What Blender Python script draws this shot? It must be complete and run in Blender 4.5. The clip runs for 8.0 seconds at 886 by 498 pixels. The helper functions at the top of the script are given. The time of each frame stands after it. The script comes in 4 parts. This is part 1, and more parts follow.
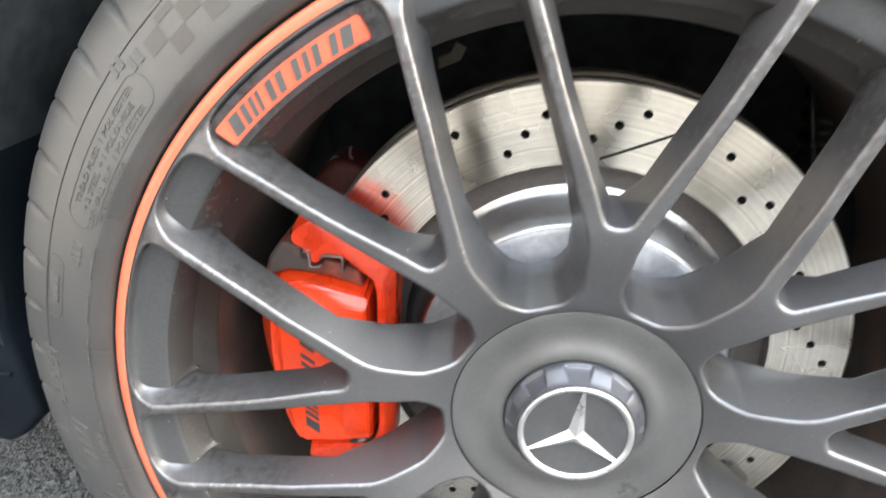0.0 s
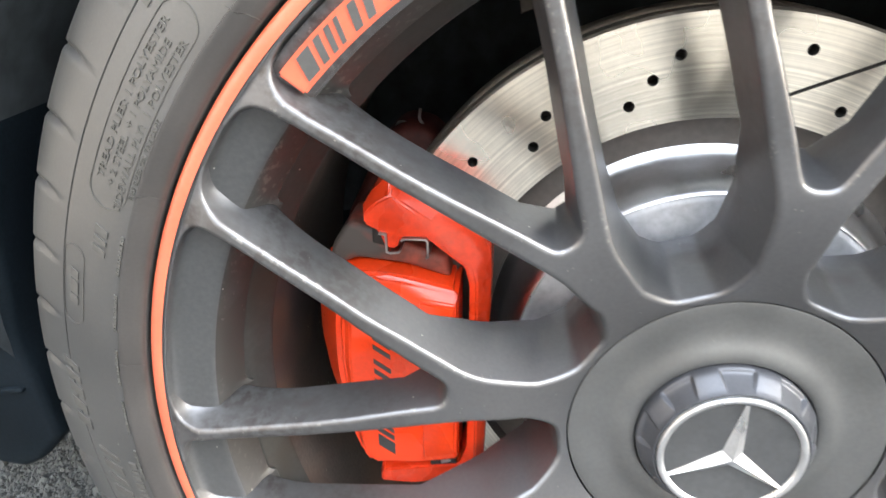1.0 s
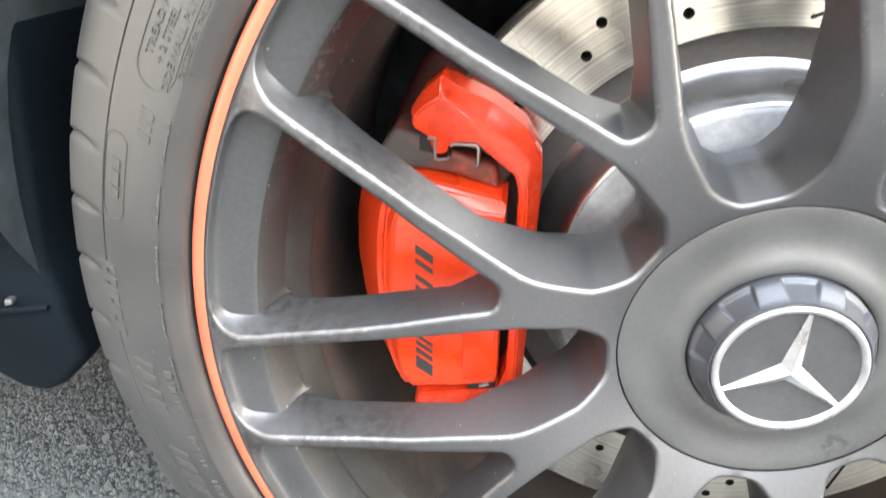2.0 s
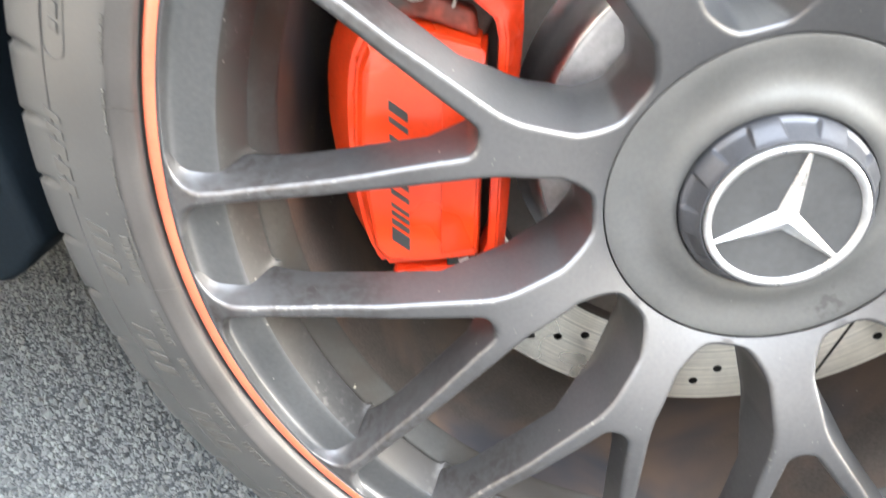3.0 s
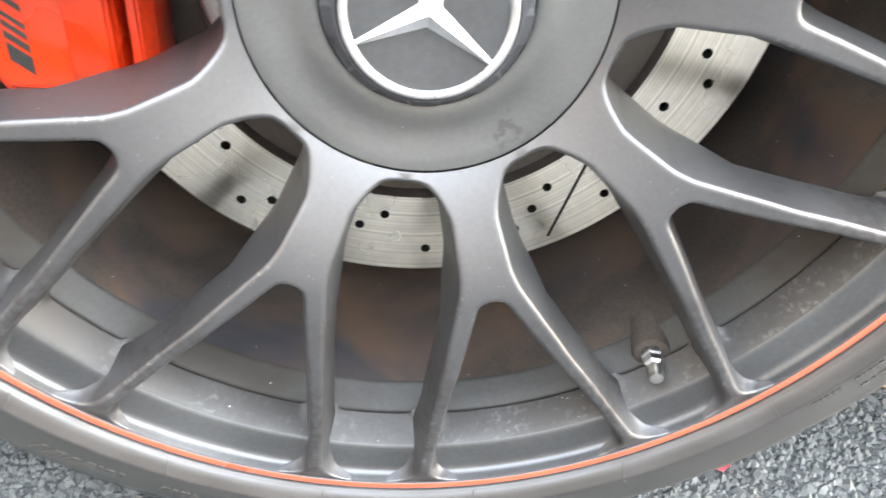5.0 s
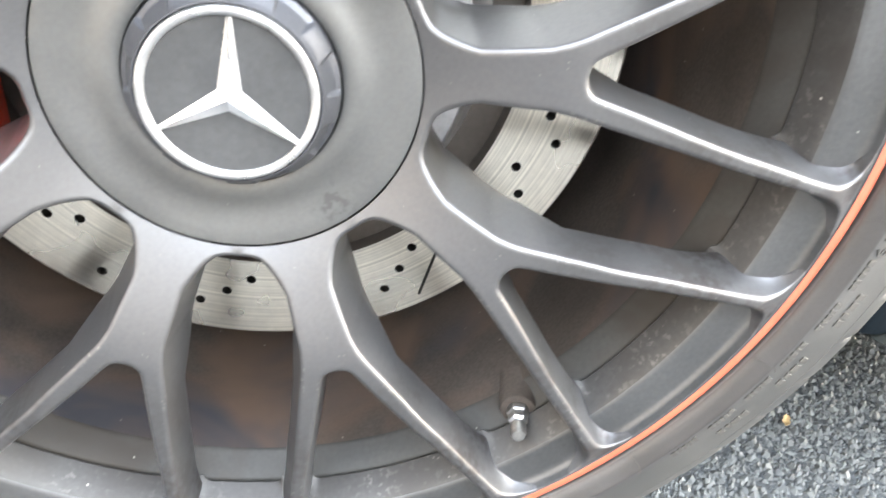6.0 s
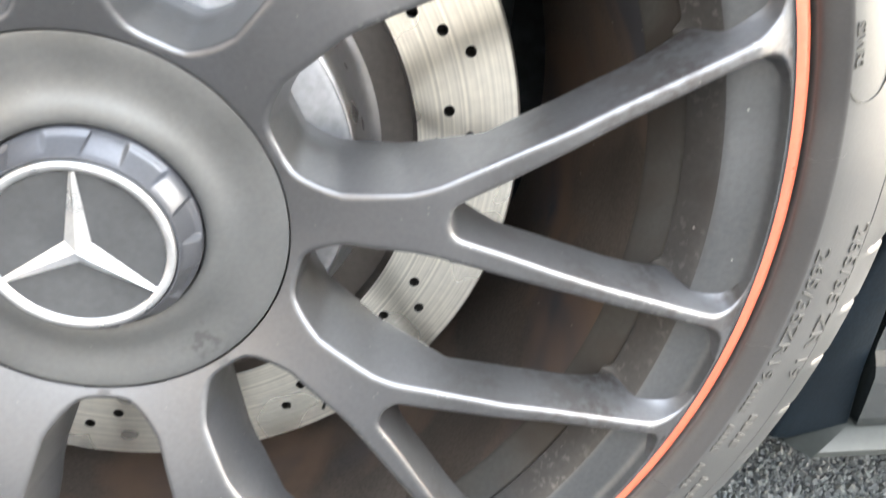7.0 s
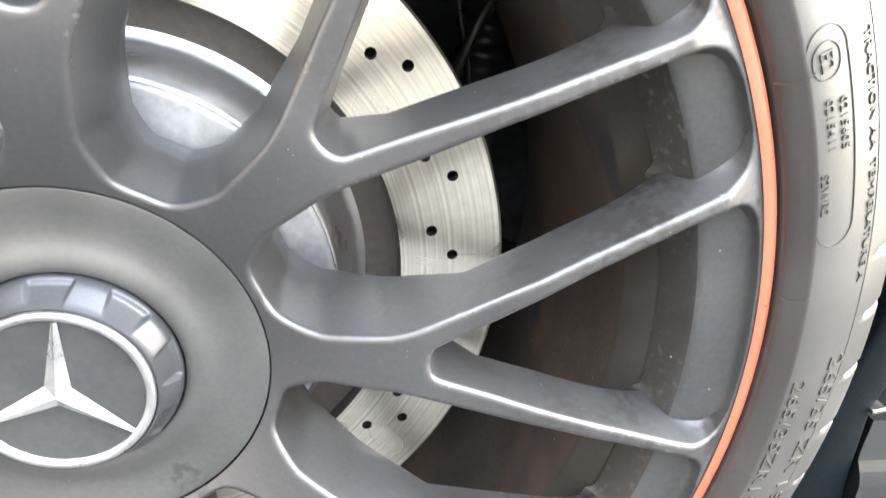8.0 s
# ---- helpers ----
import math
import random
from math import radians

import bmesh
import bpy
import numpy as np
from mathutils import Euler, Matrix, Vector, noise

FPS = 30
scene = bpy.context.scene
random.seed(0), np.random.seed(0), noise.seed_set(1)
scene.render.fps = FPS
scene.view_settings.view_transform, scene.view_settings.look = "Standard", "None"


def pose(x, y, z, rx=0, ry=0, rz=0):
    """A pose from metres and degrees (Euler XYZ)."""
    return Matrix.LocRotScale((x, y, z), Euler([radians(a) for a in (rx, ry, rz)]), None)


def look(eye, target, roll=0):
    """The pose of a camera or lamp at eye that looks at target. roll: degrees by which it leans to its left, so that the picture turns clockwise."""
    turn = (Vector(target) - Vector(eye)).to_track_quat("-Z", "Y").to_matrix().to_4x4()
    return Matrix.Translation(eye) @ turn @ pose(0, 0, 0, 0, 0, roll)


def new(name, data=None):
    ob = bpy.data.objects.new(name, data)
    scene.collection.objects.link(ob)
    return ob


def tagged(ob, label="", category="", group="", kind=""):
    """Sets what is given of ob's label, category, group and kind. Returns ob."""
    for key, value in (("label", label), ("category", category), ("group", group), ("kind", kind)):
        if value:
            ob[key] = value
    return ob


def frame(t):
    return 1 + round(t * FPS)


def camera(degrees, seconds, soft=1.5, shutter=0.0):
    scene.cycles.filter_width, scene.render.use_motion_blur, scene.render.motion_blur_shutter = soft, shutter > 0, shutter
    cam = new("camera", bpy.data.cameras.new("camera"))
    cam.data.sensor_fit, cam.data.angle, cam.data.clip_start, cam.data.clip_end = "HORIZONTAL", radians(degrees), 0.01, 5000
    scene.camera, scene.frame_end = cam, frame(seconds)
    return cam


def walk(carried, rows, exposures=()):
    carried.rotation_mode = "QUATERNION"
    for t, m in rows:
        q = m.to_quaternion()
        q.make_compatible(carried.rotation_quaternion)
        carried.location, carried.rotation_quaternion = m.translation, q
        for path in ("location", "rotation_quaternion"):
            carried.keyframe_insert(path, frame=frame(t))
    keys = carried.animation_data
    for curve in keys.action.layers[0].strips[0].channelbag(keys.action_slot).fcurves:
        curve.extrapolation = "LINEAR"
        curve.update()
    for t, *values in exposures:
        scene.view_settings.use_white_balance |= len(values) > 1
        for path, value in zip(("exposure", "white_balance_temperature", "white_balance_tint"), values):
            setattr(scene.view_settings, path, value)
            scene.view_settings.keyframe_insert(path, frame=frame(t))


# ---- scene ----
# ---- camera ----
cam = camera(65.0, 8.0, soft=1.5, shutter=0.45)
PATH = [
    (0.0, -0.0430, -0.3047, 0.5813, 64.79, -0.84, 6.31),
    (0.5, -0.0647, -0.2834, 0.5556, 62.95, 0.67, 7.13),
    (1.0, -0.0970, -0.2399, 0.5430, 63.90, 0.70, 6.38),
    (1.2, -0.1049, -0.2352, 0.5382, 64.38, 0.01, 6.06),
    (2.3, -0.1224, -0.2542, 0.4921, 61.93, -0.68, 6.57),
    (2.5, -0.1222, -0.2550, 0.4837, 61.33, -0.71, 6.38),
    (3.0, -0.1165, -0.2517, 0.4573, 59.15, -0.57, 5.15),
    (3.5, -0.0994, -0.2489, 0.4255, 56.89, -1.57, 3.39),
    (4.0, -0.0768, -0.2486, 0.4046, 54.76, -3.68, 1.41),
    (4.5, -0.0363, -0.2401, 0.3961, 54.55, -4.51, -1.37),
    (4.7, -0.0269, -0.2385, 0.3968, 54.44, -4.77, -1.78),
    (5.8, 0.0314, -0.2408, 0.4087, 57.62, -4.66, -5.84),
    (6.0, 0.0435, -0.2369, 0.4168, 57.96, -4.60, -6.01),
    (6.5, 0.0645, -0.2356, 0.4245, 60.36, -4.35, -7.34),
    (7.0, 0.0818, -0.2198, 0.4451, 62.62, -4.84, -8.71),
    (7.5, 0.0846, -0.2094, 0.4640, 65.00, -5.36, -9.41),
    (8.0, 0.0860, -0.2094, 0.4780, 66.45, -5.12, -9.16),
]
EXPOSURES = [(0.0, 3.18), (1.2, 3.12), (2.3, 3.58), (3.0, 3.63), (3.5, 3.6), (4.0, 3.42), (4.7, 3.37), (6.0, 3.64), (6.5, 3.6), (7.0, 3.46), (8.0, 3.46)]
walk(cam, [(t, pose(x, y, z, rx, ry, rz)) for t, x, y, z, rx, ry, rz in PATH], EXPOSURES)

# ---- light: bright overcast sky ----
world = bpy.data.worlds.new("overcast_sky")
scene.world = world
world.use_nodes = True
wn, wl = world.node_tree.nodes, world.node_tree.links
sky = wn.new("ShaderNodeTexSky")
sky.sky_type = "NISHITA"
sky.sun_disc = False
sky.sun_elevation = radians(30)
sky.sun_rotation = radians(74)
sky.dust_density = 3.0
sky.air_density = 2.0
grey = wn.new("ShaderNodeHueSaturation")
grey.inputs["Saturation"].default_value = 0.58
wl.new(sky.outputs["Color"], grey.inputs["Color"])
cloud = wn.new("ShaderNodeMix")      # an even layer of cloud over the clear sky
cloud.data_type = "RGBA"
cloud.inputs["Factor"].default_value = 0.40
cloud.inputs["B"].default_value = (2.0, 2.0, 1.99, 1)
wl.new(grey.outputs["Color"], cloud.inputs["A"])
wl.new(cloud.outputs["Result"], wn["Background"].inputs["Color"])
wn["Background"].inputs["Strength"].default_value = 0.50
sun = new("sun", bpy.data.lights.new("sun", "SUN"))
sun.data.energy = 0.12
sun.data.angle = radians(60)
sun.data.color = (1.0, 0.98, 0.96)
sun.matrix_world = look((2.5, 0.7, 1.5), (0, 0, 0))

HUB = Vector((0, 0, 0.3257))   # wheel centre over the asphalt
TURN = 3.3                     # degrees by which the first spoke leans from upright


# ---- materials ----
def mat(name, colour, rough=0.5, metal=0.0, coat=0.0, spec=0.5, grain=None, blotch=None, bump=None, aniso=0.0):
    """Procedural surface. grain, blotch: (scale, strength) of fine and coarse colour variation; bump: (scale, distance)."""
    m = bpy.data.materials.new(name)
    m.use_nodes = True
    n, l = m.node_tree.nodes, m.node_tree.links
    b = n["Principled BSDF"]
    b.inputs["Roughness"].default_value = rough
    b.inputs["Metallic"].default_value = metal
    b.inputs["Coat Weight"].default_value = coat
    b.inputs["Coat Roughness"].default_value = 0.12
    b.inputs["Specular IOR Level"].default_value = spec
    b.inputs["Base Color"].default_value = (*colour, 1)
    tc = n.new("ShaderNodeTexCoord")
    out = None
    for i, part_ in enumerate((blotch, grain)):
        if not part_:
            continue
        tex = n.new("ShaderNodeTexNoise")
        tex.inputs["Scale"].default_value = part_[0]
        tex.inputs["Detail"].default_value = 6 if i else 2
        l.new(tc.outputs["Object"], tex.inputs["Vector"])
        ramp = n.new("ShaderNodeMapRange")
        ramp.clamp = False
        ramp.inputs["From Min"].default_value, ramp.inputs["From Max"].default_value = 0.3, 0.7
        ramp.inputs["To Min"].default_value, ramp.inputs["To Max"].default_value = 1 - part_[1], 1 + part_[1]
        l.new(tex.outputs["Fac"], ramp.inputs["Value"])
        mul = n.new("ShaderNodeMix")
        mul.data_type, mul.blend_type = "RGBA", "MULTIPLY"
        mul.inputs["Factor"].default_value = 1
        if out is None:
            mul.inputs["A"].default_value = (*colour, 1)
        else:
            l.new(out, mul.inputs["A"])
        l.new(ramp.outputs["Result"], mul.inputs["B"])
        out = mul.outputs["Result"]
        if i == 0:
            rr = n.new("ShaderNodeMapRange")
            rr.inputs["From Min"].default_value, rr.inputs["From Max"].default_value = 0.3, 0.7
            rr.inputs["To Min"].default_value, rr.inputs["To Max"].default_value = max(rough - 0.09, 0.02), rough + 0.09
            l.new(tex.outputs["Fac"], rr.inputs["Value"])
            l.new(rr.outputs["Result"], b.inputs["Roughness"])
    if out is not None:
        l.new(out, b.inputs["Base Color"])
    if bump:
        tex = n.new("ShaderNodeTexNoise")
        tex.inputs["Scale"].default_value = bump[0]
        tex.inputs["Detail"].default_value = 4
        l.new(tc.outputs["Object"], tex.inputs["Vector"])
        bp = n.new("ShaderNodeBump")
        bp.inputs["Distance"].default_value = bump[1]
        bp.inputs["Strength"].default_value = 1.0
        l.new(tex.outputs["Fac"], bp.inputs["Height"])
        l.new(bp.outputs["Normal"], b.inputs["Normal"])
    if aniso:
        b.inputs["Anisotropic"].default_value = aniso
        tan = n.new("ShaderNodeTangent")
        tan.direction_type, tan.axis = "RADIAL", "Y"
        b.inputs["Anisotropic Rotation"].default_value = 0.25
        l.new(tan.outputs["Tangent"], b.inputs["Tangent"])
    return m


PAINT = mat("satin_grey_wheel_paint", (0.148, 0.147, 0.152), 0.42, 0.80, 0.02, 0.5, (500, 0.05), (9, 0.12), (1200, 0.00001))
DUSTY = mat("dusty_barrel_paint", (0.070, 0.058, 0.051), 0.62, 0.0, 0.0, 0.25, (500, 0.2), (18, 0.3))
# Rim paint darkened so the pockets' dimmer light sits in the colour.
POCKET_DIM = mat("dimmed_rim_paint", (0.108, 0.109, 0.112), 0.37, 0.66, 0.0, 0.5, (450, 0.08), (14, 0.16), (1200, 0.00001))
CONE_PAINT = mat("dull_cone_paint", (0.055, 0.052, 0.050), 0.46, 0.35, 0.0, 0.4, (400, 0.10), (12, 0.18))
STEP_PAINT = mat("dull_step_paint", (0.044, 0.042, 0.039), 0.55, 0.2, 0.0, 0.4, (400, 0.12), (16, 0.25))
RED_LINE = mat("coral_red_rim_line", (0.60, 0.108, 0.050), 0.36, 0, 1.0, 0.8, (500, 0.06), (30, 0.08))
RED = mat("red_caliper_paint", (0.74, 0.048, 0.008), 0.32, 0, 0.25, 0.5, (400, 0.07), (25, 0.12), (300, 0.00008))
RED_CAST = mat("red_painted_casting", (0.70, 0.044, 0.010), 0.30, 0, 0.3, 0.5, (300, 0.10), (40, 0.18), (170, 0.0006))
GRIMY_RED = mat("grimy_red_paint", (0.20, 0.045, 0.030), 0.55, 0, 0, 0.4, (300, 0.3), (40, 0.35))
DARK_RED = mat("dark_red_casting", (0.065, 0.014, 0.011), 0.55, 0, 0, 0.4, (300, 0.3), (30, 0.3))
CHROME = mat("brushed_chrome", (0.70, 0.70, 0.71), 0.34, 0.95, 0, 0.5, (700, 0.06), (90, 0.10))
EMBLEM = mat("satin_black_emblem", (0.055, 0.056, 0.058), 0.5, 0.2, 0, 0.5, (400, 0.1), (60, 0.1))
# Nut grey darkened: the dimmer sky it would mirror is put in the colour.
NUT = mat("darkened_nut_paint", (0.078, 0.080, 0.090), 0.41, 0.5, 0, 0.5, (700, 0.08), (20, 0.1))
DISC = mat("turned_steel", (0.80, 0.765, 0.69), 0.30, 1.0, 0, 0.5, (200, 0.05), (25, 0.08), None, 0.65)
HAT = mat("bare_aluminium", (0.44, 0.45, 0.48), 0.40, 0.60, 0, 0.5, (250, 0.12), (30, 0.12), (900, 0.00006))
TURNED_HAT = mat("turned_aluminium", (0.62, 0.62, 0.64), 0.34, 1.0, 0, 0.5, (250, 0.05), (30, 0.08), None, 0.5)
WORN_EDGE = mat("worn_steel_edge", (0.34, 0.31, 0.27), 0.45, 0.8, 0, 0.5, (300, 0.15), (40, 0.2))
RUST = mat("dull_brown_iron", (0.098, 0.086, 0.078), 0.5, 0.4, 0, 0.4, (300, 0.10), (14, 0.10))
# Near-black colour that stands in for shade inside holes and gaps.
HOLE_SHADE = mat("painted_hole_shade", (0.02, 0.018, 0.016), 0.8)
RUBBER = mat("weathered_rubber", (0.041, 0.040, 0.039), 0.42, 0, 0, 1.0, (700, 0.10), (16, 0.18), (900, 0.00004))
RUBBER_BAND = mat("smooth_rubber_rib", (0.034, 0.031, 0.030), 0.44, 0, 0, 0.8, (700, 0.1), (25, 0.15))
LETTER = mat("scuffed_rubber_lettering", (0.068, 0.065, 0.060), 0.48, 0, 0, 0.4, (600, 0.15))
PLASTIC = mat("black_textured_plastic", (0.005, 0.008, 0.011), 0.6, 0, 0, 0.10, (400, 0.2), (12, 0.3), (700, 0.0001))
LIP_PAINT = mat("satin_grey_sill_paint", (0.024, 0.026, 0.024), 0.50, 0, 0, 0.25, (300, 0.1), (20, 0.15))
GLOSS = mat("gloss_grey_paint", (0.010, 0.012, 0.012), 0.10, 0, 1.0, 0.8, (300, 0.1))
SOOT = mat("black_underbody", (0.050, 0.058, 0.064), 0.8, 0, 0, 0.2, (60, 0.3), (9, 0.4))
STEEL = mat("zinc_steel", (0.50, 0.49, 0.48), 0.36, 1.0, 0, 0.5, (500, 0.15), (60, 0.25))
PAD = mat("grey_brake_pad", (0.10, 0.095, 0.09), 0.7, 0, 0, 0.4, (500, 0.2))
ASPHALT = mat("asphalt_binder", (0.050, 0.054, 0.058), 0.85, 0, 0, 0.4, (260, 0.35), (9, 0.2), (420, 0.002))


def stone_mat():
    m = mat("asphalt_stone", (0.13, 0.132, 0.138), 0.75, 0, 0, 0.5)
    n, l = m.node_tree.nodes, m.node_tree.links
    geo = n.new("ShaderNodeNewGeometry")
    ramp = n.new("ShaderNodeValToRGB")
    ramp.color_ramp.elements[0].color = (0.074, 0.079, 0.080, 1)
    ramp.color_ramp.elements[1].color = (0.150, 0.156, 0.154, 1)
    mid = ramp.color_ramp.elements.new(0.7)
    mid.color = (0.112, 0.118, 0.120, 1)
    l.new(geo.outputs["Random Per Island"], ramp.inputs["Fac"])
    l.new(ramp.outputs["Color"], n["Principled BSDF"].inputs["Base Color"])
    return m


STONE = stone_mat()


def specks(m, scale, chance, colour, drift=None):
    """Sparse pale chips and grit: small dots at random, or gathered in drifts of (scale, low, high)."""
    n, l = m.node_tree.nodes, m.node_tree.links
    b = n["Principled BSDF"]
    tc = n.new("ShaderNodeTexCoord")
    vor = n.new("ShaderNodeTexVoronoi")
    vor.inputs["Scale"].default_value = scale
    l.new(tc.outputs["Object"], vor.inputs["Vector"])
    near = n.new("ShaderNodeMath")
    near.operation = "LESS_THAN"
    near.inputs[1].default_value = 0.13
    l.new(vor.outputs["Distance"], near.inputs[0])
    pick = n.new("ShaderNodeSeparateColor")
    l.new(vor.outputs["Color"], pick.inputs["Color"])
    rare = n.new("ShaderNodeMath")
    rare.operation = "LESS_THAN"
    rare.inputs[1].default_value = chance
    l.new(pick.outputs["Red"], rare.inputs[0])
    both = n.new("ShaderNodeMath")
    both.operation = "MULTIPLY"
    l.new(near.outputs["Value"], both.inputs[0])
    l.new(rare.outputs["Value"], both.inputs[1])
    mix = n.new("ShaderNodeMix")
    mix.data_type = "RGBA"
    amount = both.outputs["Value"]
    if drift:
        tex = n.new("ShaderNodeTexNoise")
        tex.inputs["Scale"].default_value = drift[0]
        tex.inputs["Detail"].default_value = 2
        l.new(tc.outputs["Object"], tex.inputs["Vector"])
        cut = n.new("ShaderNodeMapRange")
        cut.inputs["From Min"].default_value, cut.inputs["From Max"].default_value = drift[1], drift[2]
        l.new(tex.outputs["Fac"], cut.inputs["Value"])
        some = n.new("ShaderNodeMath")
        some.operation = "MULTIPLY"
        l.new(amount, some.inputs[0])
        l.new(cut.outputs["Result"], some.inputs[1])
        amount = some.outputs["Value"]
    l.new(amount, mix.inputs["Factor"])
    l.new(b.inputs["Base Color"].links[0].from_socket, mix.inputs["A"])
    mix.inputs["B"].default_value = (*colour, 1)
    l.new(mix.outputs["Result"], b.inputs["Base Color"])


def patchy(m, colour, scale, low=0.48, high=0.62):
    """Washes of a second tint, as brake dust and road film leave them."""
    n, l = m.node_tree.nodes, m.node_tree.links
    b = n["Principled BSDF"]
    tc = n.new("ShaderNodeTexCoord")
    tex = n.new("ShaderNodeTexNoise")
    tex.inputs["Scale"].default_value = scale
    tex.inputs["Detail"].default_value = 3
    tex.inputs["Distortion"].default_value = 0.6
    l.new(tc.outputs["Object"], tex.inputs["Vector"])
    ramp = n.new("ShaderNodeMapRange")
    ramp.inputs["From Min"].default_value, ramp.inputs["From Max"].default_value = low, high
    l.new(tex.outputs["Fac"], ramp.inputs["Value"])
    mix = n.new("ShaderNodeMix")
    mix.data_type = "RGBA"
    l.new(ramp.outputs["Result"], mix.inputs["Factor"])
    l.new(b.inputs["Base Color"].links[0].from_socket, mix.inputs["A"])
    mix.inputs["B"].default_value = (*colour, 1)
    l.new(mix.outputs["Result"], b.inputs["Base Color"])


def chipped(m, colour):
    """Small pale chips where stones and kerbs caught the exposed edges."""
    n, l = m.node_tree.nodes, m.node_tree.links
    b = n["Principled BSDF"]
    tc = n.new("ShaderNodeTexCoord")
    geo = n.new("ShaderNodeNewGeometry")
    edge_ = n.new("ShaderNodeMapRange")
    edge_.inputs["From Min"].default_value, edge_.inputs["From Max"].default_value = 0.506, 0.526
    l.new(geo.outputs["Pointiness"], edge_.inputs["Value"])
    total = edge_.outputs["Result"]
    for scale, low, high in ((420, 0.57, 0.62), (26, 0.53, 0.60)):
        tex = n.new("ShaderNodeTexNoise")
        tex.inputs["Scale"].default_value = scale
        tex.inputs["Detail"].default_value = 3
        l.new(tc.outputs["Object"], tex.inputs["Vector"])
        cut = n.new("ShaderNodeMapRange")
        cut.inputs["From Min"].default_value, cut.inputs["From Max"].default_value = low, high
        l.new(tex.outputs["Fac"], cut.inputs["Value"])
        mul = n.new("ShaderNodeMath")
        mul.operation = "MULTIPLY"
        l.new(total, mul.inputs[0])
        l.new(cut.outputs["Result"], mul.inputs[1])
        total = mul.outputs["Value"]
    mix = n.new("ShaderNodeMix")
    mix.data_type = "RGBA"
    l.new(total, mix.inputs["Factor"])
    l.new(b.inputs["Base Color"].links[0].from_socket, mix.inputs["A"])
    mix.inputs["B"].default_value = (*colour, 1)
    l.new(mix.outputs["Result"], b.inputs["Base Color"])


def stain(m, centre, radius, colour, scale=260):
    """One smeared mark round a place on the surface."""
    n, l = m.node_tree.nodes, m.node_tree.links
    b = n["Principled BSDF"]
    tc = n.new("ShaderNodeTexCoord")
    off = n.new("ShaderNodeVectorMath")
    off.operation = "DISTANCE"
    l.new(tc.outputs["Object"], off.inputs[0])
    off.inputs[1].default_value = centre
    near = n.new("ShaderNodeMapRange")
    near.inputs["From Min"].default_value, near.inputs["From Max"].default_value = radius, radius * 0.4
    l.new(off.outputs["Value"], near.inputs["Value"])
    tex = n.new("ShaderNodeTexNoise")
    tex.inputs["Scale"].default_value = scale
    tex.inputs["Detail"].default_value = 2
    l.new(tc.outputs["Object"], tex.inputs["Vector"])
    cut = n.new("ShaderNodeMapRange")
    cut.inputs["From Min"].default_value, cut.inputs["From Max"].default_value = 0.46, 0.60
    l.new(tex.outputs["Fac"], cut.inputs["Value"])
    mul = n.new("ShaderNodeMath")
    mul.operation = "MULTIPLY"
    l.new(near.outputs["Result"], mul.inputs[0])
    l.new(cut.outputs["Result"], mul.inputs[1])
    mix = n.new("ShaderNodeMix")
    mix.data_type = "RGBA"
    l.new(mul.outputs["Value"], mix.inputs["Factor"])
    l.new(b.inputs["Base Color"].links[0].from_socket, mix.inputs["A"])
    mix.inputs["B"].default_value = (*colour, 1)
    l.new(mix.outputs["Result"], b.inputs["Base Color"])


def splashed(m, near, far, colour, scale, low, high):
    """Speckled road dirt that thickens with the distance from the wheel's axis."""
    n, l = m.node_tree.nodes, m.node_tree.links
    b = n["Principled BSDF"]
    tc = n.new("ShaderNodeTexCoord")
    flat = n.new("ShaderNodeVectorMath")
    flat.operation = "MULTIPLY"
    flat.inputs[1].default_value = (1, 0, 1)
    l.new(tc.outputs["Object"], flat.inputs[0])
    dist = n.new("ShaderNodeVectorMath")
    dist.operation = "LENGTH"
    l.new(flat.outputs["Vector"], dist.inputs[0])
    total = n.new("ShaderNodeMapRange")
    total.inputs["From Min"].default_value, total.inputs["From Max"].default_value = near, far
    l.new(dist.outputs["Value"], total.inputs["Value"])
    total = total.outputs["Result"]
    for size, lo, hi in ((scale, low, high), (32, 0.41, 0.58)):
        tex = n.new("ShaderNodeTexNoise")
        tex.inputs["Scale"].default_value = size
        tex.inputs["Detail"].default_value = 4
        l.new(tc.outputs["Object"], tex.inputs["Vector"])
        cut = n.new("ShaderNodeMapRange")
        cut.inputs["From Min"].default_value, cut.inputs["From Max"].default_value = lo, hi
        l.new(tex.outputs["Fac"], cut.inputs["Value"])
        mul = n.new("ShaderNodeMath")
        mul.operation = "MULTIPLY"
        l.new(total, mul.inputs[0])
        l.new(cut.outputs["Result"], mul.inputs[1])
        total = mul.outputs["Value"]
    mix = n.new("ShaderNodeMix")
    mix.data_type = "RGBA"
    l.new(total, mix.inputs["Factor"])
    l.new(b.inputs["Base Color"].links[0].from_socket, mix.inputs["A"])
    mix.inputs["B"].default_value = (*colour, 1)
    l.new(mix.outputs["Result"], b.inputs["Base Color"])


chipped(PAINT, (0.26, 0.255, 0.25))
splashed(PAINT, 0.130, 0.215, (0.090, 0.082, 0.080), 240, 0.37, 0.60)
splashed(CONE_PAINT, 0.200, 0.220, (0.110, 0.104, 0.096), 300, 0.56, 0.66)
PLATE_PAINT = mat("satin_grey_hub_paint", (0.160, 0.160, 0.158), 0.48, 0.76, 0.0, 0.5, (500, 0.05), (22, 0.14), (1200, 0.00001))
specks(PLATE_PAINT, 300, 0.004, (0.42, 0.41, 0.38))
stain(PLATE_PAINT, (0.036, 0.0195, -0.049), 0.012, (0.118, 0.117, 0.116))
patchy(DUSTY, (0.120, 0.082, 0.062), 10)
patchy(DUSTY, (0.046, 0.046, 0.054), 9, 0.55, 0.70)
